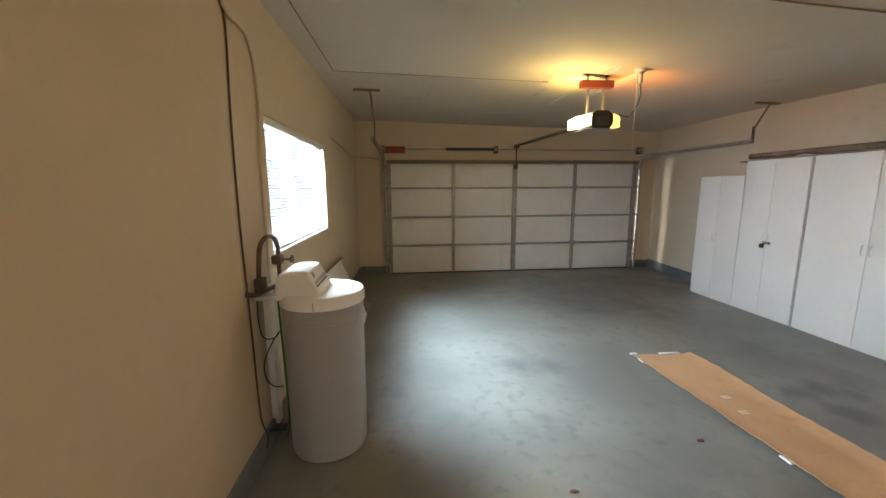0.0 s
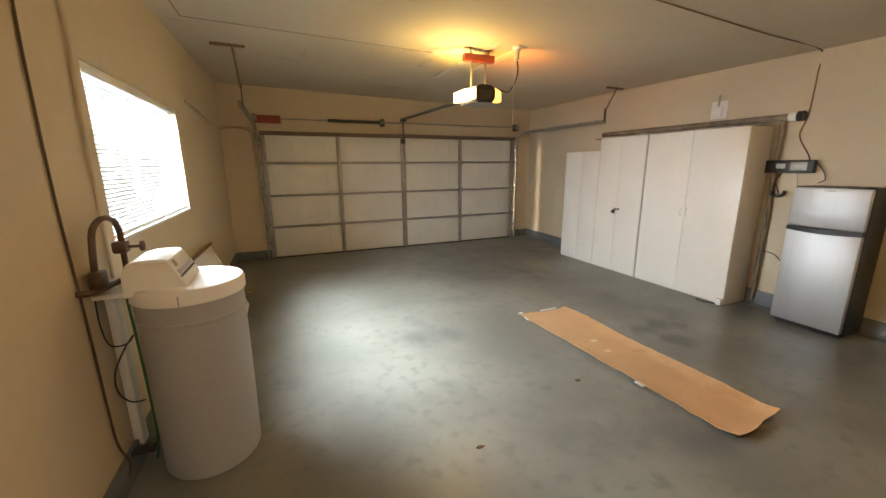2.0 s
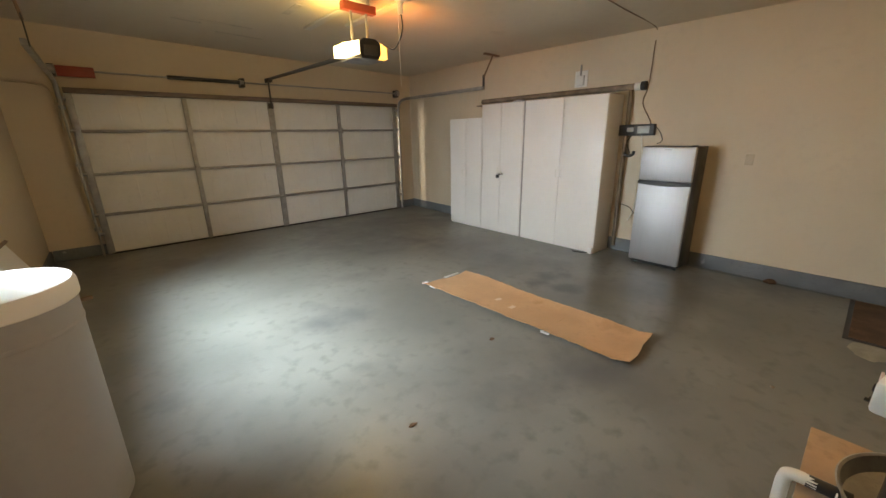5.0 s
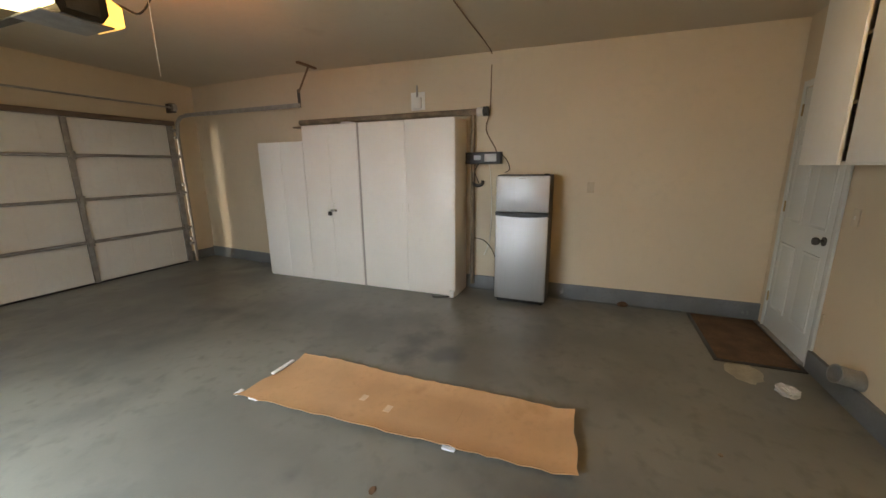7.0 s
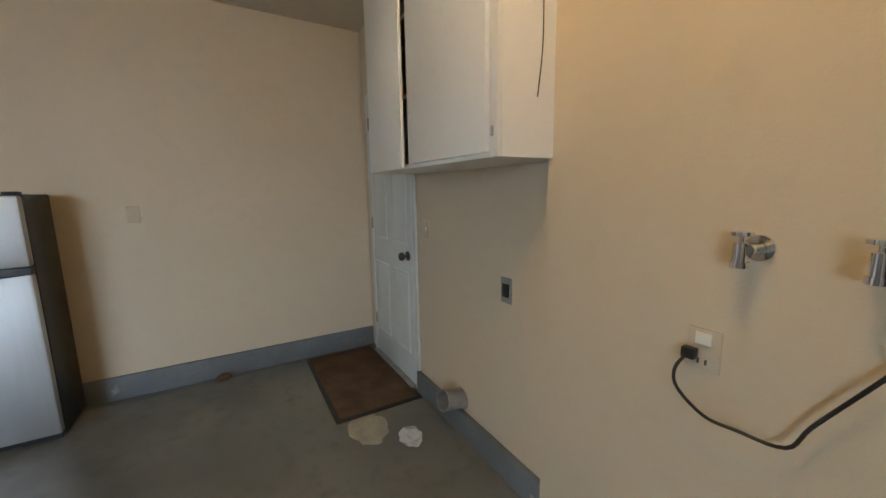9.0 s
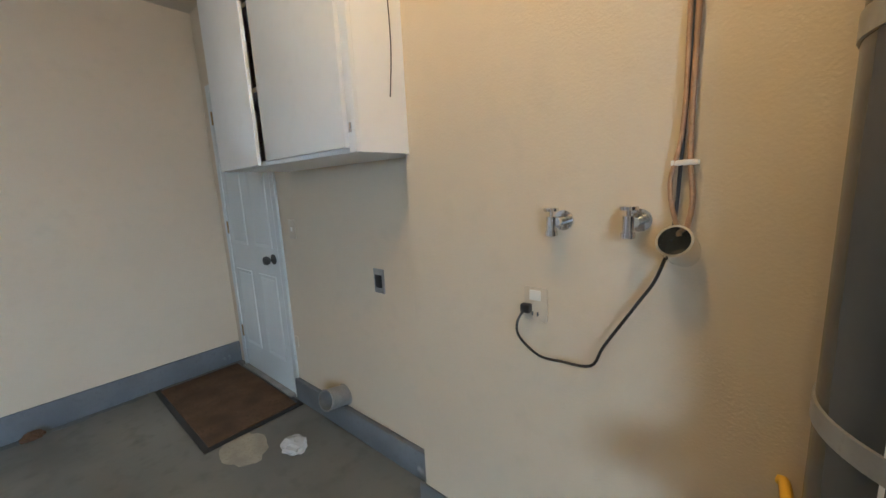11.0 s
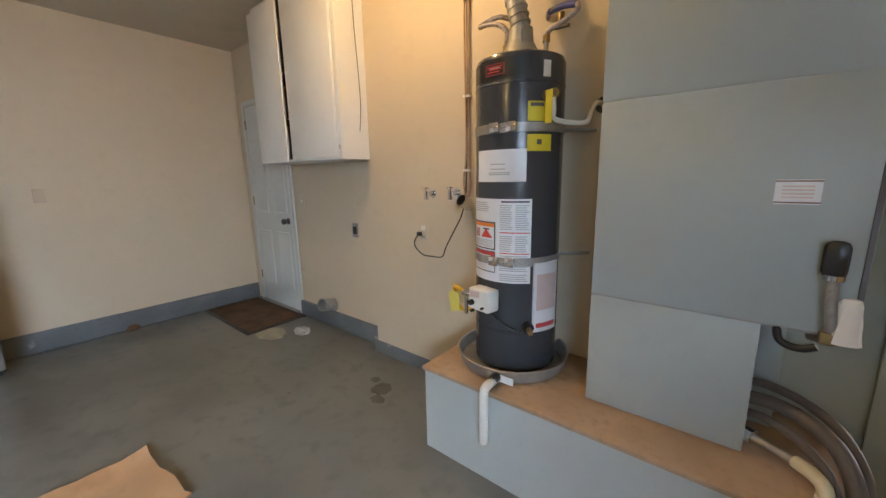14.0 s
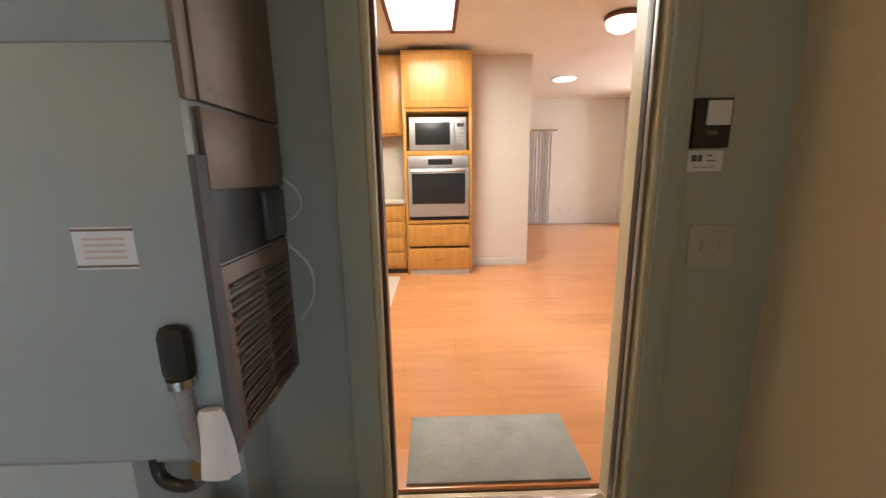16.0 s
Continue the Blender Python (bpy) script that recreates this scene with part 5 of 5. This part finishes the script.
def softener_pipes():
    p = thing("softener_plumbing", (-0.38, 2.6, 1.0), "dark copper bypass pipes and valve on the wall", "pipe")
    part("loop", T([(-0.40, 2.53, 1.06), (-0.39, 2.53, 1.20), (-0.38, 2.545, 1.30), (-0.36, 2.60, 1.345), (-0.345, 2.67, 1.33), (-0.34, 2.71, 1.27), (-0.34, 2.71, 1.15)], 0.014, 10), PATINA, p)
    part("riser", rod(bmesh.new(), (-0.34, 2.71, 1.04), (-0.34, 2.71, 1.28), 0.013, 10), PATINA, p)
    part("valve_body", B(-0.375, -0.315, 2.675, 2.745, 1.16, 1.22, bevel=0.012), PATINA, p)
    part("spindle", rod(bmesh.new(), (-0.32, 2.71, 1.19), (-0.255, 2.70, 1.19), 0.008, 10), PATINA, p)
    part("valve_wheel", rod(bmesh.new(), (-0.262, 2.70, 1.19), (-0.25, 2.70, 1.19), 0.026, 12), PATINA, p)
    part("manifold", B(-0.42, -0.365, 2.50, 2.575, 1.03, 1.115, bevel=0.012), PATINA, p)
    part("manifold_pipe", T([(-0.44, 2.44, 1.04), (-0.39, 2.46, 1.035), (-0.37, 2.60, 1.03), (-0.34, 2.68, 1.04), (-0.34, 2.71, 1.08)], 0.014, 8), PATINA, p)
    part("shelf_bracket", B(-0.435, -0.30, 2.53, 2.62, 0.975, 1.000, bevel=0.008), PVC, p, "cream plastic fitting")
    part("white_conduit", B(-0.438, -0.395, 2.66, 2.74, 0.10, 1.0, bevel=0.008), PVC, p, "white vertical conduit cover")
    part("green_tube", T([(-0.325, 2.60, 0.95), (-0.32, 2.60, 0.80), (-0.31, 2.59, 0.55), (-0.31, 2.60, 0.2), (-0.33, 2.60, 0.05)], 0.007, 8), GREEN, p, "green plastic tube")
    part("drain_foot", B(-0.40, -0.30, 2.50, 2.56, 0.155, 0.175, bevel=0.003), BLACK, p)
    w = thing("looped_wire", (-0.42, 2.58, 0.6), "thin dark wire looped beside the softener", "cable")
    part("wire", T([(-0.425, 2.55, 0.98), (-0.425, 2.545, 0.85), (-0.41, 2.56, 0.74), (-0.36, 2.60, 0.72), (-0.33, 2.61, 0.76), (-0.37, 2.59, 0.70), (-0.41, 2.55, 0.60), (-0.41, 2.54, 0.50), (-0.38, 2.57, 0.42), (-0.33, 2.60, 0.40)], 0.004, 6), BLACK, w)


softener_pipes()
solo("wall_cable", T([(-0.43, 2.28, ceil_z(-0.44, 2.3) - 0.004), (-0.432, 2.40, 2.60), (-0.432, 2.47, 2.45), (-0.432, 2.44, 2.0), (-0.432, 2.43, 1.43), (-0.432, 2.455, 0.91), (-0.430, 2.463, 0.39), (-0.425, 2.47, 0.25), (-0.41, 2.50, 0.13), (-0.41, 2.47, 0.07)], 0.0055, 8),
     DARKCORD, "dark brown cable running down the cream wall", "cable")
solo("wall_conduit", T([(-0.425, 2.20, ceil_z(-0.44, 2.2)), (-0.425, 2.45, 2.52), (-0.425, 2.62, 2.50), (-0.425, 2.73, 2.47), (-0.425, 2.80, 2.35), (-0.425, 2.82, 2.15), (-0.425, 2.79, 1.88), (-0.425, 2.785, 1.5), (-0.425, 2.78, 1.02)], 0.009, 8),
     WALL, "cream painted conduit bent along the wall", "conduit")


solo("wall_conduit", T([(-0.43, 5.18, 2.24), (-0.43, 5.84, 2.23), (-0.43, 6.70, 2.19), (-0.425, 7.30, 2.185), (-0.38, 7.49, 2.19), (-0.20, 7.505, 2.195), (-0.03, 7.505, 2.16), (0.03, 7.50, 2.05), (0.035, 7.50, 1.60)], 0.011, 8),
     WALL, "cream painted conduit running into the corner by the garage door", "conduit")


def paint_spill(x0, y0, y1, width, seed):
    """Curb paint run out over the concrete, with an uneven edge."""
    n = 60
    edge = [(x0 - width * (0.55 + 0.6 * noise.noise((0, (y0 + (y1 - y0) * i / n) * 2.2, seed)) + 0.25 * noise.noise((3, (y0 + (y1 - y0) * i / n) * 11, seed))), y0 + (y1 - y0) * i / n) for i in range(n + 1)]
    ring = edge + [(x0, y1), (x0, y0)]
    bm = bmesh.new()
    rings(bm, [[(x, y, z) for x, y in ring] for z in (0.0, 0.0014)], len(ring))
    structure("floor_paint", bm, CURB, "grey curb paint run out over the concrete")


paint_spill(XF - 0.02, 0.60, 2.0, 0.10, 4)
paint_spill(XF - 0.02, 2.5, 2.84, 0.07, 9)


def leaning_board():
    b = thing("leaning_board", (-0.40, 5.8, 0), "white board with a brown edge leaning on the wall", "board")
    bm = bmesh.new()
    q = [(-0.07, 4.05, 0.003), (-0.07, 5.10, 0.003), (-0.41, 5.27, 0.71), (-0.41, 4.15, 0.74)]
    rings(bm, [q, [(x - 0.016, y, z + 0.0) for x, y, z in q]], 4)
    part("panel", bm, WHITE, b)
    part("edge_strip", rod(bmesh.new(), (-0.40, 4.13, 0.755), (-0.40, 5.28, 0.725), 0.018, 4), WOOD, b, "brown wooden edge strip")


leaning_board()


# ---- house doorway ----
def doorway():
    d = tagged(thing("door_1", (0.24, YB, 0.29), "open house doorway with grey-green casing and bright threshold", "doorway"), kind="structure")
    x0, x1, z0, z1 = HD
    for a, b, c, e in ((x1, x1 + 0.075, z0 - 0.02, z1 + 0.08), (x0 - 0.06, x0, z0 - 0.02, z1 + 0.08), (x0, x1, z1, z1 + 0.08)):
        part("casing", B(a, b, YB, YB + 0.018, c, e, bevel=0.004), WALLG, d)
    part("jamb", B(x1 - 0.018, x1, YB - 0.14, YB + 0.006, z0, z1, bevel=0.002), JAMB, d, "cream edge of the door jamb")
    part("jamb", B(x0 - 0.004, x0 + 0.012, YB - 0.14, YB + 0.006, z0, z1, bevel=0.002), JAMB, d, "cream edge of the door jamb")
    part("head_jamb", B(x0 + 0.018, x1 - 0.018, YB - 0.14, YB + 0.006, z1 - 0.018, z1), JAMB, d)
    part("weatherstrip", B(x0 + 0.018, x0 + 0.024, YB - 0.03, YB - 0.012, z0 + 0.03, z1 - 0.02, bevel=0.003), GRAIL, d, "metal weatherstrip")
    part("weatherstrip", B(x1 - 0.030, x1 - 0.018, YB - 0.06, YB - 0.02, z0 + 0.03, z1 - 0.02, bevel=0.003), REDWOOD, d, "dark red-brown weatherstrip")
    part("door_stop", B(x0 + 0.018, x0 + 0.024, YB - 0.06, YB - 0.032, z0 + 0.03, z1 - 0.02, bevel=0.002), DARK, d, "dark metal door stop")
    part("threshold", B(x0 + 0.001, x1 - 0.001, YB - 0.13, YB + 0.012, z0 - 0.005, z0 + 0.028, bevel=0.005), THRESH, d, "worn pale metal threshold")
    part("threshold_bar", B(x0 + 0.019, x1 - 0.019, YB - 0.10, YB - 0.075, z0 + 0.026, z0 + 0.040, bevel=0.004), CHROME, d)


doorway()


def wall_control():
    c = thing("wall_control", (-0.235, YB, 1.47), "black wall button panel with a white push plate", "wall button")
    part("case", B(-0.282, -0.192, YB, YB + 0.014, 1.415, 1.53, bevel=0.003), BLACK, c)
    part("push_plate", B(-0.276, -0.218, YB + 0.013, YB + 0.019, 1.468, 1.524, bevel=0.003), PAPER, c)
    part("small_button", B(-0.250, -0.222, YB + 0.013, YB + 0.016, 1.445, 1.455, bevel=0.002), INK, c)
    part("lead", T([(-0.19, YB + 0.004, 1.535), (-0.175, YB + 0.004, 1.56), (-0.172, YB + 0.004, 1.9), (-0.170, YB + 0.004, 2.5)], 0.002, 6), PVC, c)
    s = thing("sticker", (-0.237, YB, 1.385), "small white sticker with dark slanted marks", "sticker")
    part("card", B(-0.280, -0.193, YB, YB + 0.002, 1.360, 1.410), PAPER, s)
    for x0, x1, z0, z1 in ((-0.215, -0.202, 1.384, 1.400), (-0.228, -0.218, 1.384, 1.400), (-0.262, -0.240, 1.384, 1.387), (-0.252, -0.240, 1.397, 1.400)):
        part("mark", B(x0, x1, YB + 0.0018, YB + 0.003, z0, z1), INK, s)
    part("mark", B(-0.262, -0.208, YB + 0.0018, YB + 0.003, 1.369, 1.372), INKG, s)
    plate("light_switch", "y", YB, -0.275, 1.172, 0.115, 0.112, SWITCHG, "double toggle switch plate painted over, beside the doorway",
          ((0.023, 0, 0.010, 0.026, INKG), (-0.023, 0, 0.010, 0.026, INKG)), "light switch")


wall_control()
solo("fuse_cover", B(XW, XW + 0.012, 0.55, 0.63, 0.33, 0.45, bevel=0.003), PVC, "cream outlet cover low on the wall", "outlet")


# ---- the house beyond the doorway ----
KZ = 0.325
structure("kitchen_ceiling", B(-1.2, 2.9, -3.2, YB - 0.14, 2.54, 2.66), KCEIL, "cream kitchen ceiling")
structure("living_ceiling", B(-6, -1.2, -9.2, YB - 0.14, 2.70, 2.84), KCEIL, "cream living room ceiling")
structure("living_ceiling", B(-1.2, 2.9, -9.2, -3.2, 2.70, 2.84), KCEIL, "cream living room ceiling")
structure("soffit", B(-1.21, -1.2, -3.2, YB - 0.14, 2.54, 2.70), KCEIL, "cream ceiling step")
structure("kitchen_wall", B(-0.6, 2.9, -3.28, -3.12, KZ, 2.54), KWALL, "cream kitchen wall")
structure("living_wall", B(-3.3, 2.9, -6.6, -6.42, 0.2, 2.72), KWALL, "cream living room wall")
structure("living_wall", B(-3.4, -3.22, -6.42, -5.6, 0.2, 2.72), KWALL, "cream living room wall")
structure("living_wall", B(-6.1, -6, -9.2, YB - 0.14, 0.2, 2.8), KWALL, "cream living room wall")
structure("living_wall", B(-6, -3.3, -9.3, -9.2, 0.2, 2.8), KWALL, "cream living room wall")
structure("kitchen_wall", B(2.9, 3.0, -6.6, YB - 0.14, 0.2, 2.8), KWALL, "cream kitchen wall")
structure("baseboard", B(-0.6, 0.03, -3.12, -3.108, KZ, KZ + 0.08, bevel=0.003), WHITE, "white baseboard")
structure("baseboard", B(-3.22, -1.2, -6.42, -6.408, KZ, KZ + 0.06, bevel=0.003), WHITE, "white baseboard")
structure("subfloor", B(-6, 2.9, -9.2, YB - 0.14, 0.15, 0.31), DUSTY, "subfloor under the planks")
structure("tile_strip", B(0.80, 2.0, -2.72, -0.5, 0.31, KZ + 0.003), TILE, "pale kitchen tile floor")


def panel_door(parent, x0, x1, y, z0, z1, arch=False, name="door"):
    d = part(name, B(x0, x1, y, y + 0.018, z0, z1, bevel=0.004), OAK, parent)
    w, h = x1 - x0, z1 - z0
    k = 0.05 if h > 0.3 else 0.025
    bm = bmesh.new()
    rings(bm, [[(a, y + o, b) for a, b in ((x0 + k + e, z0 + k + e), (x1 - k - e, z0 + k + e), (x1 - k - e, z1 - k - e), (x0 + k + e, z1 - k - e))] for e, o in ((0, 0.012), (0.004, 0.021), (0.02, 0.024))], 4)
    part("raised_field", bm, OAK, d)
    return d


def oven_tower():
    y = -2.78
    t = thing("oven_tower", (0.39, -2.95, KZ), "honey oak oven tower with doors and drawers", "cabinet")
    part("side_panel", B(0.055, 0.085, -3.12, y, KZ, 2.49, bevel=0.002), OAK, t)
    part("side_panel", B(0.695, 0.725, -3.12, y, KZ, 2.49, bevel=0.002), OAK, t)
    part("back_panel", B(0.085, 0.695, -3.12, -3.10, KZ, 2.49), OAK, t)
    part("rail", B(0.085, 0.695, -3.10, y, 2.44, 2.49, bevel=0.002), OAK, t)
    part("rail", B(0.085, 0.695, -3.10, y, 1.945, 1.985, bevel=0.002), OAK, t)
    part("shelf", B(0.085, 0.695, -3.10, y, 1.53, 1.58, bevel=0.002), OAK, t)
    part("rail", B(0.085, 0.695, -3.10, y, 0.86, 0.895, bevel=0.002), OAK, t)
    part("toe_kick", B(0.085, 0.695, -3.10, y + 0.0, KZ, 0.38, bevel=0.002), TILE, t)
    panel_door(t, 0.075, 0.705, y, 1.98, 2.45)
    for a, b in ((0.385, 0.605), (0.63, 0.85)):
        d = panel_door(t, 0.085, 0.70, y, a, b, name="drawer")
        part("handle", T([(0.34, y + 0.02, (a + b) / 2), (0.35, y + 0.04, (a + b) / 2), (0.43, y + 0.04, (a + b) / 2), (0.44, y + 0.02, (a + b) / 2)], 0.005, 6, 3), BRASS, d)
    m = thing("microwave", (0.39, -2.9, 1.58), "stainless microwave in the oak tower niche", "microwave")
    part("body", B(0.11, 0.665, -3.08, y - 0.0, 1.582, 1.89, bevel=0.004), STEEL, m)
    part("window", B(0.27, 0.61, y - 0.001, y + 0.006, 1.635, 1.845, bevel=0.002), BLACK, m)
    part("handle", B(0.232, 0.252, y, y + 0.03, 1.62, 1.86, bevel=0.005), STEEL, m)
    part("keypad", B(0.125, 0.215, y - 0.001, y + 0.005, 1.62, 1.86, bevel=0.002), GRAIL, m)
    part("display", B(0.135, 0.205, y + 0.004, y + 0.007, 1.80, 1.835), BLACK, m)
    for i in range(4):
        for j in range(3):
            part("button", B(0.138 + j * 0.024, 0.154 + j * 0.024, y + 0.004, y + 0.008, 1.65 + i * 0.033, 1.668 + i * 0.033), INKG, m)
    o = thing("wall_oven", (0.39, -2.9, 0.9), "stainless wall oven with a dark glass window", "oven")
    part("body", B(0.09, 0.69, -3.08, y, 0.93, 1.528, bevel=0.003), STEEL, o)
    part("bottom_vent", B(0.10, 0.68, y - 0.02, y + 0.002, 0.897, 0.93), BLACK, o)
    part("control_panel", B(0.09, 0.69, y, y + 0.016, 1.42, 1.528, bevel=0.003), STEEL, o)
    part("display", B(0.25, 0.49, y + 0.015, y + 0.019, 1.445, 1.50, bevel=0.001), BLACK, o)
    dd = part("door", B(0.09, 0.69, y, y + 0.022, 0.935, 1.41, bevel=0.004), STEEL, o)
    part("window", B(0.125, 0.655, y + 0.020, y + 0.025, 1.06, 1.36, bevel=0.002), BLACK, dd)
    part("handle", rod(bmesh.new(), (0.12, y + 0.055, 1.385), (0.66, y + 0.055, 1.385), 0.012, 12), CHROME, dd)
    for x in (0.15, 0.63):
        part("handle_post", rod(bmesh.new(), (x, y + 0.018, 1.385), (x, y + 0.055, 1.385), 0.009, 8), CHROME, dd)
    w = thing("kitchen_wall_cabinet", (1.2, -3.0, 1.74), "honey oak kitchen wall cabinet beside the oven tower", "cabinet")
    part("body", B(0.735, 1.9, -3.12, -2.92, 1.74, 2.49, bevel=0.002), OAK, w)
    panel_door(w, 0.77, 1.30, -2.92, 1.76, 2.46)
    panel_door(w, 1.32, 1.88, -2.92, 1.76, 2.46)
    b = thing("kitchen_base_cabinet", (1.2, -2.95, KZ), "honey oak base cabinet with four drawers", "cabinet")
    part("body", B(0.735, 1.9, -3.12, -2.82, KZ + 0.06, 1.06, bevel=0.002), OAK, b)
    part("toe_kick", B(0.735, 1.9, -3.12, -2.86, KZ, KZ + 0.06), DARK, b)
    for k in range(4):
        d = panel_door(b, 0.76, 1.30, -2.82, 0.41 + k * 0.16, 0.56 + k * 0.16, name="drawer")
        part("handle", T([(0.98, -2.80, 0.49 + k * 0.16), (0.99, -2.785, 0.49 + k * 0.16), (1.06, -2.785, 0.49 + k * 0.16), (1.07, -2.80, 0.49 + k * 0.16)], 0.005, 6, 3), BRASS, d)
    solo("countertop", B(0.735, 1.9, -3.12, -2.79, 1.062, 1.10, bevel=0.004), TILE, "pale tiled kitchen countertop", "countertop")
    structure("backsplash", B(0.735, 1.9, -3.119, -3.10, 1.10, 1.74), TILE, "pale backsplash")


oven_tower()


def light_box():
    lb = thing("ceiling_light_box", (0.50, -1.8, 2.54), "lit ceiling light box with a wooden frame", "ceiling light")
    x0, x1, y0, y1, z = 0.235, 0.775, -2.43, -1.2, 2.54
    part("diffuser", B(x0 + 0.03, x1 - 0.03, y0 + 0.03, y1 - 0.03, z - 0.012, z - 0.004), BOXGLOW, lb, "glowing white diffuser")
    for a in ((x0, x1, y0, y0 + 0.03), (x0, x1, y1 - 0.03, y1), (x0, x0 + 0.03, y0 + 0.03, y1 - 0.03), (x1 - 0.03, x1, y0 + 0.03, y1 - 0.03)):
        part("frame", B(*a, z - 0.03, z + 0.002, bevel=0.004), REDWOOD, lb)
    d = thing("dome_light", (-1.10, -2.1, 2.54), "lit dome ceiling light with a brown rim", "ceiling light")
    part("rim", lathe(bmesh.new(), -1.05, -2.15, [(0.13, 2.542), (0.14, 2.52), (0.13, 2.50)], 28), REDWOOD, d)
    part("glass", lathe(bmesh.new(), -1.05, -2.15, [(0.125, 2.50), (0.11, 2.45), (0.06, 2.42), (0.01, 2.41)], 28), BOXGLOW, d)
    s = thing("tubular_skylight", (-1.5, -4.85, 2.7), "bright round skylight disc in the ceiling", "skylight")
    part("lens", lathe(bmesh.new(), -1.513, -4.85, [(0.17, 2.701), (0.16, 2.685), (0.05, 2.68)], 32), BOXGLOW, s)
    part("ring", lathe(bmesh.new(), -1.513, -4.85, [(0.19, 2.702), (0.19, 2.692), (0.172, 2.690)], 32), WHITE, s)
    k = thing("recessed_light", (-2.9, -8.03, 2.7), "small lit recessed spotlight in the ceiling", "ceiling light")
    part("bulb", lathe(bmesh.new(), -2.90, -8.03, [(0.05, 2.702), (0.045, 2.690), (0.01, 2.688)], 20), BOXGLOW, k)
    part("ring", lathe(bmesh.new(), -2.90, -8.03, [(0.07, 2.702), (0.07, 2.695), (0.052, 2.693)], 20), WHITE, k)


light_box()


def curtain():
    c = thing("curtain", (-1.6, -6.36, KZ), "long pale grey curtain hanging from a rod", "curtain")
    bm = bmesh.new()
    n = 60
    rows = []
    for z in (0.34, 1.2, 2.10):
        f = [(-1.30 - 0.52 * i / n, -6.36 + 0.025 * math.sin(i * 0.95) + 0.01 * math.sin(i * 2.1 + z), z) for i in range(n + 1)]
        rows.append(f + [(x, y - 0.006, zz) for x, y, zz in f[::-1]])
    rings(bm, rows, 2 * n + 2)
    part("cloth", bm, CLOTH, c)
    part("rod", rod(bmesh.new(), (-0.9, -6.36, 2.13), (-1.92, -6.36, 2.13), 0.012, 10), BRASS, c)
    for x in (-1.88,):
        part("bracket", B(x - 0.01, x + 0.01, -6.42, -6.35, 2.12, 2.14), BRASS, c)


curtain()
plate("wall_outlet", "y", -6.42, -2.08, 0.60, 0.075, 0.115, WHITE, "white outlet plate on the living room wall", (), "outlet")
plate("wall_outlet", "y", -6.42, -2.28, 0.61, 0.075, 0.115, WHITE, "white outlet plate on the living room wall", (), "outlet")
solo("door_rug", B(-0.09, 0.545, -0.437, -0.085, KZ + 0.001, KZ + 0.010, bevel=0.003), RUG, "light grey woven mat inside the house door", "rug")

# planks of the laminate floor, nearest ones as parts
fl = structure("kitchen_floor", B(-6, 2.9, -9.2, YB - 0.14, 0.31, 0.3115), DUSTY, "orange laminate plank floor")
rnd = random.Random(21)
meshes = {}
count = 0
far = bmesh.new()
row = 0
y = YB - 0.142
while y > -9.0:
    x = 2.9 - rnd.uniform(0.1, 1.2)
    w = 0.19
    first_x = 2.9
    while first_x > -5.9:
        x1 = max(-6.0, first_x - rnd.choice((0.9, 1.2, 1.2, 1.38)) if row or first_x < 2.9 else first_x - 0.7)
        near = y > -3.6 and first_x > -1.6 and x1 < 1.0
        if near and count < 290:
            key = round(first_x - x1, 3)
            if key not in meshes:
                meshes[key] = mesh_of("plank", B(-key + 0.0003, -0.0003, -w + 0.0003, -0.0003, 0, 0.0125), LAMINATE)
            o = new("plank", meshes[key])
            o.parent = fl
            o.location = (first_x, y, 0.3125)
            count += 1
        else:
            v = [far.verts.new(q) for q in ((x1 + 0.001, y - w + 0.001, KZ), (first_x - 0.001, y - w + 0.001, KZ), (first_x - 0.001, y - 0.001, KZ), (x1 + 0.001, y - 0.001, KZ))]
            far.faces.new(v)
        first_x = x1
    y -= w
    row += 1
o = part("far_planks", far, LAMINATE, fl)
o["kind"] = "stuff"
